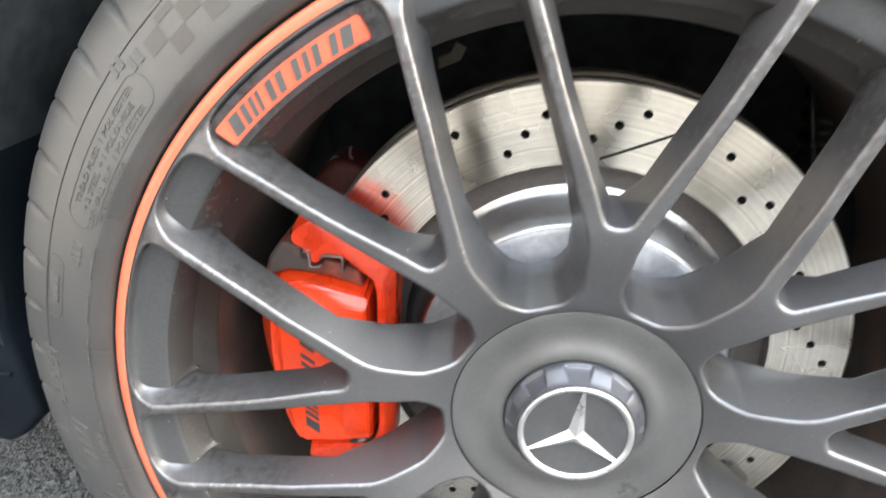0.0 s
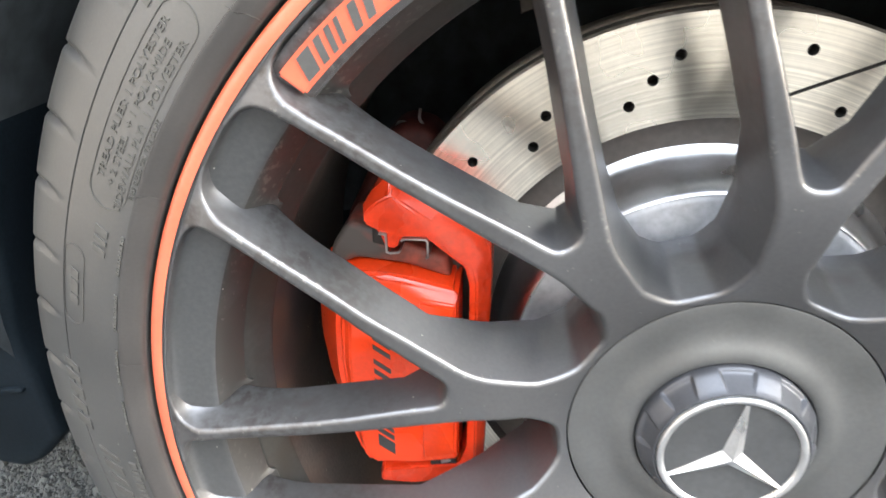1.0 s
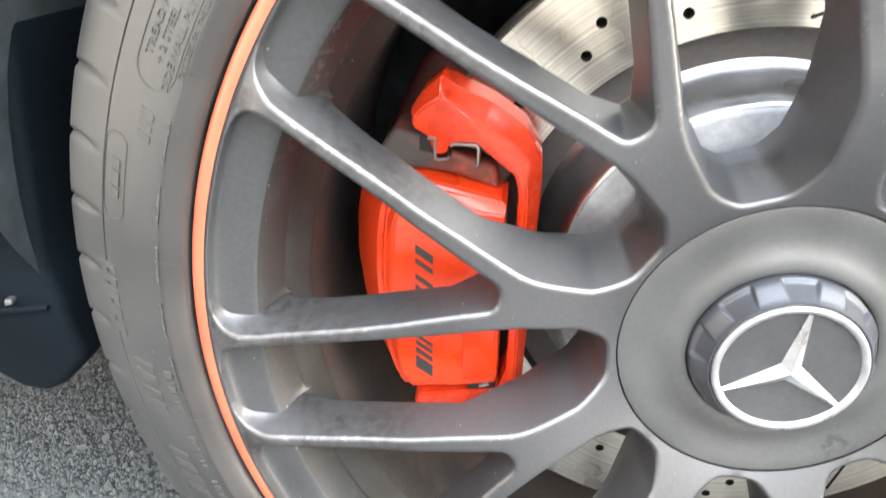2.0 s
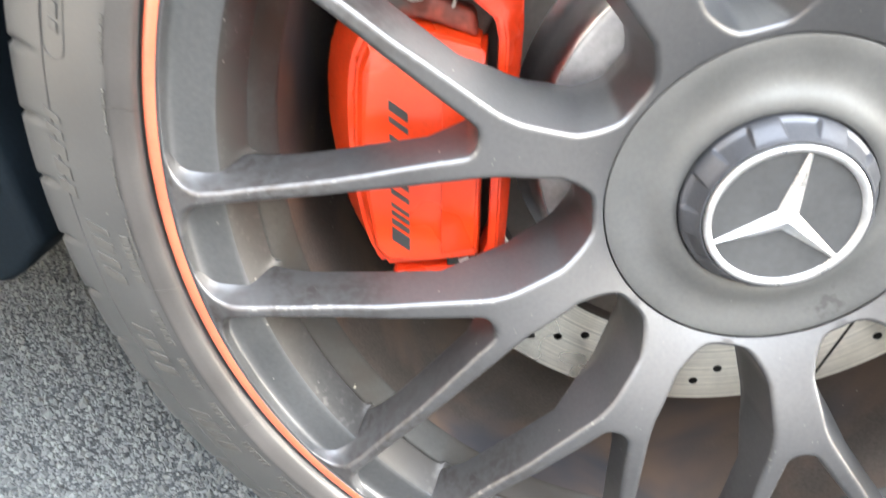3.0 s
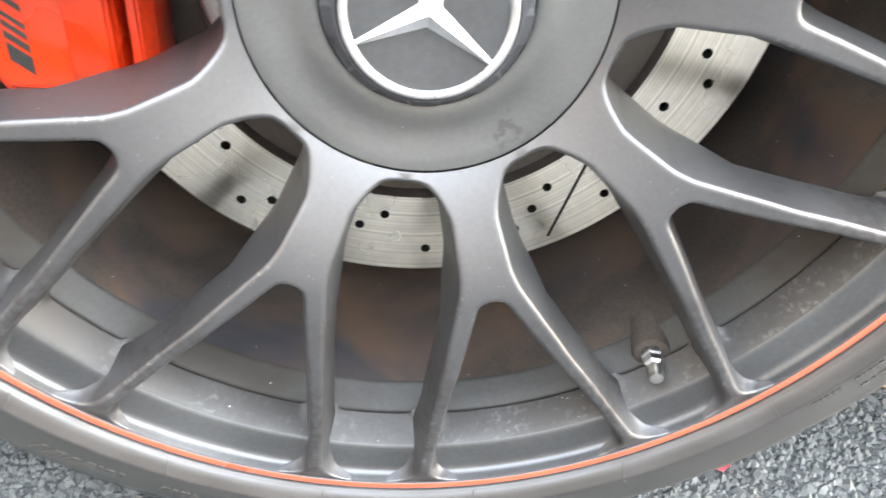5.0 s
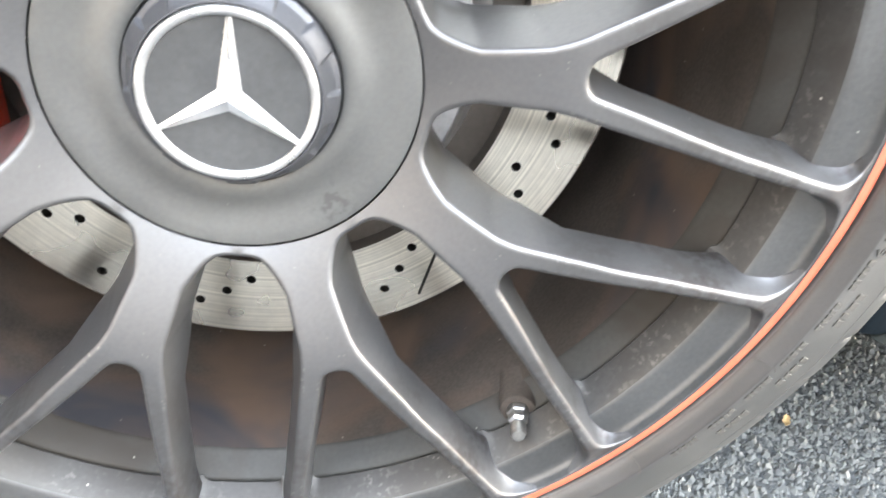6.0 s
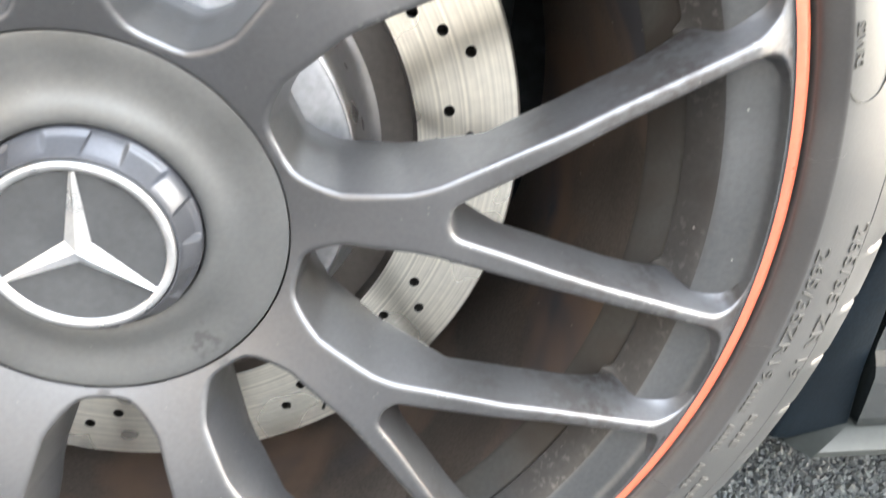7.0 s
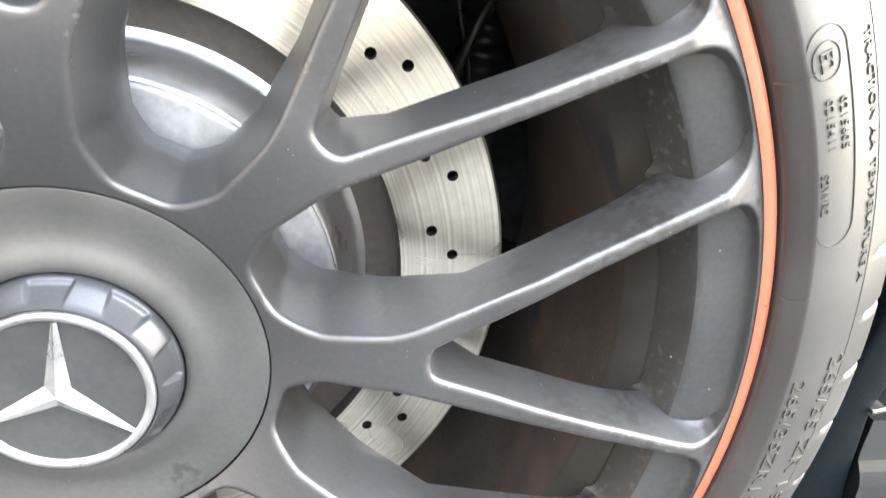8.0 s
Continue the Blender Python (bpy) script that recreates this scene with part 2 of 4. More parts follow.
patchy(STEP_PAINT, (0.036, 0.030, 0.025), 16)
patchy(CONE_PAINT, (0.044, 0.040, 0.037), 12)
patchy(PAINT, (0.112, 0.103, 0.102), 24, 0.58, 0.72)
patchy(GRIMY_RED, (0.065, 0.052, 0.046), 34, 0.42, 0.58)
specks(PAINT, 300, 0.010, (0.42, 0.41, 0.38))
specks(PAINT, 420, 0.16, (0.36, 0.35, 0.33), (30, 0.56, 0.66))
specks(POCKET_DIM, 260, 0.016, (0.40, 0.39, 0.36))
specks(CONE_PAINT, 380, 0.14, (0.40, 0.38, 0.34), (36, 0.55, 0.66))
specks(CONE_PAINT, 260, 0.030, (0.45, 0.43, 0.38))
specks(STEP_PAINT, 300, 0.012, (0.40, 0.38, 0.34))
specks(DUSTY, 300, 0.012, (0.40, 0.37, 0.32))
specks(RUBBER, 260, 0.004, (0.16, 0.15, 0.14))
specks(RUBBER, 520, 0.20, (0.085, 0.082, 0.078), (24, 0.50, 0.64))
specks(PLATE_PAINT, 420, 0.10, (0.30, 0.295, 0.285), (45, 0.60, 0.70))


def turned(m, fine=1400, amount=0.10):
    """Concentric turning marks: brightness and gloss vary with the distance from the axis."""
    n, l = m.node_tree.nodes, m.node_tree.links
    b = n["Principled BSDF"]
    tc = n.new("ShaderNodeTexCoord")
    flat = n.new("ShaderNodeVectorMath")
    flat.operation = "MULTIPLY"
    flat.inputs[1].default_value = (1, 0, 1)
    l.new(tc.outputs["Object"], flat.inputs[0])
    dist = n.new("ShaderNodeVectorMath")
    dist.operation = "LENGTH"
    l.new(flat.outputs["Vector"], dist.inputs[0])
    rings = n.new("ShaderNodeTexNoise")
    rings.noise_dimensions = "1D"
    rings.inputs["Scale"].default_value = fine
    rings.inputs["Detail"].default_value = 3
    l.new(dist.outputs["Value"], rings.inputs["W"])
    ramp = n.new("ShaderNodeMapRange")
    ramp.inputs["From Min"].default_value, ramp.inputs["From Max"].default_value = 0.3, 0.7
    ramp.inputs["To Min"].default_value, ramp.inputs["To Max"].default_value = 1 - amount, 1 + amount
    l.new(rings.outputs["Fac"], ramp.inputs["Value"])
    mul = n.new("ShaderNodeMix")
    mul.data_type, mul.blend_type = "RGBA", "MULTIPLY"
    mul.inputs["Factor"].default_value = 1
    l.new(b.inputs["Base Color"].links[0].from_socket, mul.inputs["A"])
    l.new(ramp.outputs["Result"], mul.inputs["B"])
    l.new(mul.outputs["Result"], b.inputs["Base Color"])
    bp = n.new("ShaderNodeBump")
    bp.inputs["Distance"].default_value = 0.00003
    l.new(rings.outputs["Fac"], bp.inputs["Height"])
    l.new(bp.outputs["Normal"], b.inputs["Normal"])


turned(DISC, 650, 0.18)


# ---- mesh helpers ----
def part(name, bm, material, parent=None, label="", smooth=True, sharp=38):
    me = bpy.data.meshes.new(name)
    bmesh.ops.recalc_face_normals(bm, faces=bm.faces[:])
    bm.to_mesh(me)
    bm.free()
    if smooth:
        me.shade_smooth()
        me.set_sharp_from_angle(angle=radians(sharp))
    me.materials.append(material)
    ob = new(name, me)
    if parent is not None:
        ob.parent = parent
    if label:
        ob["label"] = label
    return ob


def thing(name, label, category, at=HUB, group=""):
    ob = new(name)
    ob.location = at
    ob.empty_display_size = 0.02
    return tagged(ob, label, category, group)


def polar(r, deg, y):
    a = radians(deg)
    return Vector((r * math.sin(a), y, r * math.cos(a)))


def lathe(profile, segments=240, closed=False, warp=None):
    """Turns (r, y) points round the wheel's axis. warp(r, y, degrees) may shift a point."""
    bm = bmesh.new()
    rings = []
    for i in range(segments):
        d = 360 * i / segments
        rings.append([bm.verts.new(polar(*((warp(r, y, d)) if warp else (r, d, y)))) for r, y in profile])
    count = len(profile)
    for i in range(segments):
        a, b = rings[i], rings[(i + 1) % segments]
        for j in range(count if closed else count - 1):
            k = (j + 1) % count
            bm.faces.new((a[j], b[j], b[k], a[k]))
    return bm


def prism(points, y0, y1, bevel=0.0, segments=3):
    """Extrudes an outline of (x, z) points from y0 back to y1; bevel rounds the edges."""
    bm = bmesh.new()
    front = [bm.verts.new((x, y0, z)) for x, z in points]
    back = [bm.verts.new((x, y1, z)) for x, z in points]
    bm.faces.new(front)
    bm.faces.new(back[::-1])
    n = len(points)
    for i in range(n):
        bm.faces.new((front[i], back[i], back[(i + 1) % n], front[(i + 1) % n]))
    bmesh.ops.recalc_face_normals(bm, faces=bm.faces[:])
    if bevel:
        bmesh.ops.bevel(bm, geom=bm.edges[:], offset=bevel, segments=segments, affect="EDGES", profile=0.5)
    return bm


def smooth_curve(points, count):
    """Evenly spaced points on a Catmull-Rom curve through the given 2D points."""
    p = [Vector(q) for q in points]
    p = [p[0] * 2 - p[1]] + p + [p[-1] * 2 - p[-2]]
    fine = []
    for i in range(1, len(p) - 2):
        for k in range(20):
            t = k / 20
            a, b, c, d = p[i - 1], p[i], p[i + 1], p[i + 2]
            fine.append(0.5 * (2 * b + (c - a) * t + (2 * a - 5 * b + 4 * c - d) * t * t + (3 * b - a - 3 * c + d) * t ** 3))
    fine.append(p[-2])
    run = [0.0]
    for a, b in zip(fine, fine[1:]):
        run.append(run[-1] + (b - a).length)
    res = []
    for i in range(count):
        s = run[-1] * i / (count - 1)
        k = max(j for j in range(len(run)) if run[j] <= s + 1e-12)
        k = min(k, len(fine) - 2)
        u = (s - run[k]) / max(run[k + 1] - run[k], 1e-9)
        res.append(fine[k].lerp(fine[k + 1], u))
    return res


def sweep(points, radius, seg=10, steps=8):
    """Round tube along a smooth line through the points."""
    p = [Vector(q) for q in points]
    p = [p[0] * 2 - p[1]] + p + [p[-1] * 2 - p[-2]]
    line = []
    for i in range(1, len(p) - 2):
        for k in range(steps):
            t = k / steps
            a, b, c, d = p[i - 1], p[i], p[i + 1], p[i + 2]
            line.append(0.5 * (2 * b + (c - a) * t + (2 * a - 5 * b + 4 * c - d) * t * t + (3 * b - a - 3 * c + d) * t ** 3))
    line.append(p[-2])
    bm = bmesh.new()
    last = None
    for i, c in enumerate(line):
        way = (line[min(i + 1, len(line) - 1)] - line[max(i - 1, 0)]).normalized()
        u = way.orthogonal().normalized() if last is None else (u - way * u.dot(way)).normalized()
        v = way.cross(u)
        ring_ = [bm.verts.new(c + (u * math.cos(6.2832 * j / seg) + v * math.sin(6.2832 * j / seg)) * radius) for j in range(seg)]
        if last:
            for j in range(seg):
                bm.faces.new((last[j], last[(j + 1) % seg], ring_[(j + 1) % seg], ring_[j]))
        last = ring_
    return bm


# ---- ground ----
def ground_sheet():
    bm = bmesh.new()
    xs = [-60, -12, -3, -1.2, 1.2, 3, 12, 60]
    grid = [[bm.verts.new((x, y, 0)) for x in xs] for y in xs]
    for i in range(7):
        for j in range(7):
            bm.faces.new((grid[i][j], grid[i][j + 1], grid[i + 1][j + 1], grid[i + 1][j]))
    return bm


ground = part("ground", ground_sheet(), ASPHALT)
tagged(ground, "dark grey coarse asphalt car park surface", "ground", kind="structure")


def wall_sheet(x, y, wide, deep, high):
    """Plain unseen wall, added to block low sky light from its side."""
    bm = bmesh.new()
    bmesh.ops.create_cube(bm, size=1.0)
    for v in bm.verts:
        v.co = Vector((x + v.co.x * wide, y + v.co.y * deep, (v.co.z + 0.5) * high))
    bmesh.ops.bevel(bm, geom=bm.edges[:], offset=0.02, segments=2, affect="EDGES")
    return bm


HELPER_GREY = mat("helper_wall_grey", (0.205, 0.197, 0.188), 0.85, 0, 0, 0.3, (30, 0.1), (0.6, 0.15), (60, 0.003))
# Added wall: keeps front-facing paint from mirroring the low sky.
light_block_south = part("light_block_south", wall_sheet(0, -2.75, 14, 0.3, 2.0), HELPER_GREY)
tagged(light_block_south, "unseen plain grey wall added to dim front reflections", "wall", kind="structure")
# Added wall: weakens the light that reaches the wheel's left side.
light_block_west = part("light_block_west", wall_sheet(-1.85, -0.7, 0.3, 3.8, 2.7), HELPER_GREY)
tagged(light_block_west, "unseen plain grey wall added to cut light from the left", "wall", kind="structure")


def stones():
    """Loose chippings bedded in the binder, near the tyre on both sides."""
    rng = np.random.default_rng(4)
    verts, faces = [], []
    base = np.array([(1, 0, 0), (0.3, 0.95, 0), (-0.8, 0.6, 0), (-0.8, -0.6, 0), (0.3, -0.95, 0), (0.35, 0.2, 0.8), (-0.35, -0.15, 0.85)])
    tri = [(0, 1, 5), (1, 6, 5), (1, 2, 6), (2, 3, 6), (3, 4, 6), (4, 5, 6), (4, 0, 5)]
    for x0, x1, y0, y1, count in ((-0.80, -0.16, -0.05, 0.60, 60000), (0.14, 0.85, -0.05, 0.60, 68000), (-0.8, 0.85, -0.25, -0.05, 12000)):
        for _ in range(count):
            x, y = rng.uniform(x0, x1), rng.uniform(y0, y1)
            size = 0.0023 * math.exp(rng.normal(0, 0.34))
            a = rng.uniform(0, 6.28)
            pts = base * (1 + rng.normal(0, 0.18, base.shape))
            c, s = math.cos(a), math.sin(a)
            k = len(verts)
            lift = rng.uniform(0.40, 1.3) * size
            for px_, py_, pz_ in pts:
                verts.append((x + size * (c * px_ - s * py_), y + size * (s * px_ + c * py_), pz_ * lift - 0.0004 if pz_ > 0.1 else -0.0006))
            faces += [tuple(k + i for i in f) for f in tri]
    me = bpy.data.meshes.new("asphalt_chippings")
    me.from_pydata(verts, [], faces)
    me.materials.append(STONE)
    ob = new("asphalt_chippings", me)
    return tagged(ob, "grey angular stone chippings set in the asphalt", "chippings", kind="stuff")


stones()

# ---- alloy wheel ----
wheel = thing("alloy_wheel", "satin grey alloy wheel, nine forked spokes, coral red rim line", "wheel")

RIM = [(0.2590, 0.0100), (0.2597, 0.0085), (0.2600, 0.0040), (0.2599, 0.0018), (0.2597, 0.0008)]
LINE = [(0.2597, 0.0008), (0.2593, 0.0002), (0.2587, -0.0002), (0.2578, -0.0005), (0.2566, -0.0007), (0.2552, -0.0007), (0.2541, -0.0006)]
LIP = [(0.2541, -0.0006), (0.2538, -0.0001), (0.2534, -0.0002), (0.2530, -0.0007), (0.2525, -0.0005), (0.2522, 0.0006), (0.2519, 0.0022), (0.2515, 0.0037), (0.2508, 0.0049), (0.2496, 0.0058), (0.2475, 0.0064), (0.2430, 0.0071),
       (0.2390, 0.0078), (0.2362, 0.0085), (0.2350, 0.0090), (0.2342, 0.0098)]
CONE = [(0.2342, 0.0098), (0.2334, 0.0108), (0.2326, 0.0122), (0.2312, 0.0147), (0.2290, 0.0193), (0.2270, 0.0235), (0.2264, 0.0248)]
STEP = [(0.2284, 0.0268), (0.2270, 0.0272), (0.2262, 0.0280), (0.2225, 0.0338), (0.2190, 0.0394), (0.2183, 0.0404), (0.2180, 0.0416)]
CORNER = 0.0045                # radius of the corners where the spokes' flanks meet the inner edge of the rim


def inner_edge(r, y, deg):
    """Lets the inner edge of the rim run back in a round corner along both flanks of every tine."""
    if y > 0.0200:
        w = abs((deg - TURN + 20) % 40 - 20)
        gap = min(10.5 - w if w < 12.6 else w - 14.75, 20) * math.pi / 180 * 0.2265
        reach = CORNER - math.sqrt(max(CORNER ** 2 - max(CORNER - max(gap, 0), 0) ** 2, 0))
        share = min((y - 0.0200) / 0.0048, 1)
        r, y = r - 0.75 * reach * share, y + 0.25 * reach * share
    return r, deg, y


def rim_front(r):
    """Depth at which a spoke's flank meets the rim at radius r."""
    line = LIP + CONE[1:] + [(0.2240, 0.0300), (0.2190, 0.0394), (0.2180, 0.0416), (0.1950, 0.0560)]
    for (r0, y0), (r1, y1) in zip(line, line[1:]):
        if r1 <= r <= r0:
            return y0 + (y1 - y0) * (r0 - r) / max(r0 - r1, 1e-9)
    return 0.0560 if r < 0.2 else 0.0


def foot_spread(r, u):
    """How far a flank flares towards the rim; u runs from the face down to the rim."""
    grow = min(max((r - 0.2320) / 0.0120, 0), 1)
    fade = min(max((0.2522 - r) / 0.0065, 0), 1)
    return 0.0014 * grow * grow * (3 - 2 * grow) * fade * u ** 3.0


def rounding(r):
    """Radius of the edges of the spokes; they run flush into the lip."""
    return 0.0024 - 0.0015 * min(max((r - 0.240) / 0.011, 0), 1)


SEAM_R = 0.0707


def face_y(r):
    """Depth of the spokes' front: dished at the hub, level further out."""
    if r < SEAM_R:
        return 0.0195
    if r < 0.130:
        u = (r - SEAM_R) / (0.130 - SEAM_R)
        return 0.0195 - 0.0222 * (1 - (1 - u) ** 1.6)
    bulge = -0.0027 - 0.0028 * min((r - 0.130) / 0.040, 1)
    bend = min(max((r - 0.2390) / 0.0125, 0), 1)
    return bulge * (1 - bend) - 0.0008 * bend


def rear_y(r):
    """Depth of the spokes' back: thick at the hub, thin along the tines."""
    u = min(max((r - 0.075) / 0.072, 0), 1)
    w = min(max((r - 0.1960) / 0.0300, 0), 1)
    return 0.066 * (1 - u) + 0.0185 * u + 0.0052 * w * w


def spoke_mesh():
    """One forked spoke: an arm from the hub that splits into two tines, with rounded edges and deep flanks."""
    cart = lambda r, d: (r * math.sin(radians(d)), r * math.cos(radians(d)))
    outer = [(0.0757, 20), (0.0757, 17), (0.0765, 14.0), (0.0780, 12.2), (0.0830, 9.3), (0.0895, 7.1), (0.0935, 6.5), (0.115, 6.0), (0.124, 6.6), (0.138, 8.1), (0.155, 9.6),
             (0.172, 10.75), (0.190, 11.9), (0.211, 12.85), (0.230, 13.60), (0.2390, 14.02), (0.2435, 14.40), (0.2468, 14.85), (0.2490, 15.35), (0.2506, 16.0), (0.2516, 16.8), (0.2522, 17.8)]
    inner = [(0.1283, 0), (0.1287, 1.2), (0.1303, 2.5), (0.134, 3.3), (0.148, 5.3), (0.170, 7.9), (0.190, 9.7), (0.211, 11.0), (0.230, 12.00), (0.2390, 12.25), (0.2435, 12.15), (0.2468, 11.85), (0.2490, 11.4), (0.2506, 10.8), (0.2516, 10.0), (0.2522, 9.0)]
    n1, n2 = 18, 88
    o1 = smooth_curve([cart(*q) for q in outer[:8]], n1)
    o2 = smooth_curve([cart(*q) for q in outer[7:]], n2 + 1)
    out_line = o1 + o2[1:]
    in_line = smooth_curve([cart(*q) for q in inner], n2 + 1)

    def normals(line, start):
        res = []
        for i, p in enumerate(line):
            t = start if i == 0 else (line[min(i + 1, len(line) - 1)] - line[i - 1])
            t = t.normalized()
            res.append(Vector((t.y, -t.x)))
        return res
    a20 = radians(20)
    n_out = normals(out_line, Vector((-math.cos(a20), math.sin(a20))))
    n_in = normals(in_line, Vector((1, 0)))
    # normals must point from the metal into the windows
    n_out = [v if (v.x > 0 or i < 6) else -v for i, v in enumerate(n_out)]
    n_out[0] = Vector((math.sin(a20), math.cos(a20)))
    for i in range(1, len(n_out)):
        if n_out[i].dot(n_out[i - 1]) < 0:
            n_out[i] = -n_out[i]
    n_in[0] = Vector((0, 1))
    for i in range(1, len(n_in)):
        if n_in[i].dot(n_in[i - 1]) < 0:
            n_in[i] = -n_in[i]
    bm = bmesh.new()

    def vert(p, y):
        return bm.verts.new((p.x, y, p.y))
    across = 8
    for side in (1, -1):
        flip = lambda p: Vector((p.x * side, p.y))
        rows_f, rows_b = [], []
        # first row: the arc of the hub seam
        total = n1 + n2
        for j in range(-1, total):
            if j < 0:
                pts = [Vector(cart(SEAM_R, 20 * k / across)) for k in range(across + 1)]
            else:
                b = out_line[j] - n_out[j] * rounding(out_line[j].length)
                if j < n1 - 1:
                    u = (j + 1) / n1
                    a = Vector((0, SEAM_R + (0.1283 - rounding(0.1283) - SEAM_R) * u))
                else:
                    a = in_line[j - n1 + 1] - n_in[j - n1 + 1] * rounding(in_line[j - n1 + 1].length)
                pts = [a.lerp(b, k / across) for k in range(across + 1)]
            rows_f.append([vert(flip(p), face_y(p.length)) for p in pts])
            rows_b.append([vert(flip(p), rear_y(p.length)) for p in pts])
        for rows in (rows_f, rows_b):
            for r0, r1 in zip(rows, rows[1:]):
                for k in range(across):
                    bm.faces.new((r0[k], r0[k + 1], r1[k + 1], r1[k]))

        def flank(line, nrm, front, back):
            prev = None
            for i, (p, n) in enumerate(zip(line, nrm)):
                edge = rounding(p.length)
                inset = p - n * edge
                y = face_y(inset.length)
                ring = [front[i]]
                for ang in (22.5, 45, 67.5, 90):
                    s, c = math.sin(radians(ang)), math.cos(radians(ang))
                    ring.append(vert(flip(inset + n * edge * s), y + edge * (1 - c)))
                rear = rear_y(p.length)
                radial = p.length
                foot = rim_front(radial)
                start = y + edge
                stop = max(min(foot, rear - 0.002), start + 0.0008)
                knee = max(stop - 0.0085, start + 0.4 * (stop - start))
                steps = [start + (knee - start) * k / 5 for k in range(1, 6)] + [knee + (stop - knee) * k for k in (0.2, 0.4, 0.55, 0.7, 0.8, 0.88, 0.94, 0.98, 1.0)]
                for level in steps:
                    spread = 0.0040 * min((level - start) / 0.022, 1.3) + foot_spread(radial, (level - start) / (stop - start))
                    ring.append(vert(flip(p + n * spread), level))
                ring.append(vert(flip(p + n * spread), max(rear - 0.001, stop + 0.0005)))
                ring.append(back[i])
                if prev:
                    for k in range(len(ring) - 1):
                        bm.faces.new((prev[k], prev[k + 1], ring[k + 1], ring[k]))
                prev = ring
        flank(out_line, n_out, [r[across] for r in rows_f[1:]], [r[across] for r in rows_b[1:]])
        flank(in_line, n_in, [r[0] for r in rows_f[n1:]], [r[0] for r in rows_b[n1:]])
    bmesh.ops.remove_doubles(bm, verts=bm.verts[:], dist=0.00002)
    return bm


spoke = part("spoke", spoke_mesh(), PAINT, wheel, sharp=65)
spoke.rotation_euler = (0, radians(TURN), 0)
for k in range(1, 9):
    s = spoke.copy()
    scene.collection.objects.link(s)
    s.rotation_euler = (0, radians(TURN + 40 * k), 0)

part("rim_flange", lathe(RIM, 360), PLATE_PAINT, wheel)
part("rim_line", lathe(LINE, 360), RED_LINE, wheel, "coral red painted pinstripe")
part("rim_pocket", lathe(LIP, 360), POCKET_DIM, wheel)
part("rim_cone", lathe(CONE + [(0.2266, 0.0252), (0.2271, 0.0258), (0.2286, 0.0266)], 1440, warp=inner_edge), CONE_PAINT, wheel, "dull dark grey inner slope")
part("rim_step", lathe(STEP, 300), STEP_PAINT, wheel, "dull dark grey-brown inner step")
part("barrel", lathe([(0.2180, 0.0416), (0.2180, 0.0450), (0.2195, 0.0800), (0.2230, 0.2100), (0.2400, 0.2300), (0.2560, 0.2400), (0.2560, 0.2430), (0.2380, 0.2350)], 240), DUSTY, wheel, "dusty brown inner barrel")
GRIT = mat("pale_grit", (0.50, 0.45, 0.36), 0.8, 0, 0, 0.3, (900, 0.3))


def grit_flake(r, deg, y, size, seed):
    """Small dry flake stuck in the rim's pocket."""
    rng = random.Random(seed)
    c = polar(r, deg, y)
    out = Vector((-math.sin(radians(deg)) * 0.8, -0.6, -math.cos(radians(deg)) * 0.8)).normalized()
    u = out.orthogonal().normalized()
    v = out.cross(u)
    bm = bmesh.new()
    ring_ = [c + (u * math.cos(t) * size + v * math.sin(t) * size * 0.55) * rng.uniform(0.7, 1.2) for t in (rng.uniform(0, 0.5) + 6.2832 * k / 6 for k in range(6))]
    low = [bm.verts.new(p - out * 0.0004) for p in ring_]
    high = [bm.verts.new(p + out * rng.uniform(0.0002, 0.0006)) for p in ring_]
    bm.faces.new(high)
    for k in range(6):
        bm.faces.new((low[k], low[(k + 1) % 6], high[(k + 1) % 6], high[k]))
    return part("grit_flake", bm, GRIT, wheel, "pale dry grit flake", smooth=False)


for k, (r, deg, y, size) in enumerate(((0.2350, 243.0, 0.0142, 0.0016), (0.2320, 229.5, 0.0190, 0.0014), (0.2262, 236.0, 0.0288, 0.0012), (0.2340, 222.0, 0.0158, 0.0008), (0.2400, 214.0, 0.0096, 0.0007),
                                       (0.2345, 252.0, 0.0150, 0.0007), (0.2330, 118.0, 0.0172, 0.0009), (0.2250, 96.0, 0.0295, 0.0008), (0.2335, 80.0, 0.0165, 0.0007), (0.2310, 190.0, 0.0208, 0.0009))):
    grit_flake(r, deg, y, size, k)
PLATE = [(0.0702, 0.0260), (0.0702, 0.0206), (0.0699, 0.0199), (0.0690, 0.0197), (0.0630, 0.0204), (0.0575, 0.0208), (0.0548, 0.0208), (0.0526, 0.0206), (0.0506, 0.0202), (0.0489, 0.0197),
         (0.0474, 0.0192), (0.0460, 0.0188), (0.0444, 0.0185), (0.0427, 0.0184), (0.0412, 0.0186), (0.0402, 0.0191), (0.0396, 0.0204), (0.0394, 0.0225), (0.0, 0.0225)]
part("hub_plate", lathe(PLATE, 180), PLATE_PAINT, wheel, "round hub cover plate")


TOOTH = [(0.0392, 0.0240), (0.0392, 0.0168), (0.0391, 0.0160), (0.0389, 0.0153), (0.0385, 0.0145), (0.0379, 0.0136), (0.0373, 0.0128), (0.0366, 0.0119), (0.0356, 0.0106), (0.0346, 0.0093), (0.0338, 0.0082),
         (0.0332, 0.0067), (0.0326, 0.0066), (0.0323, 0.0076), (0.0, 0.0078)]
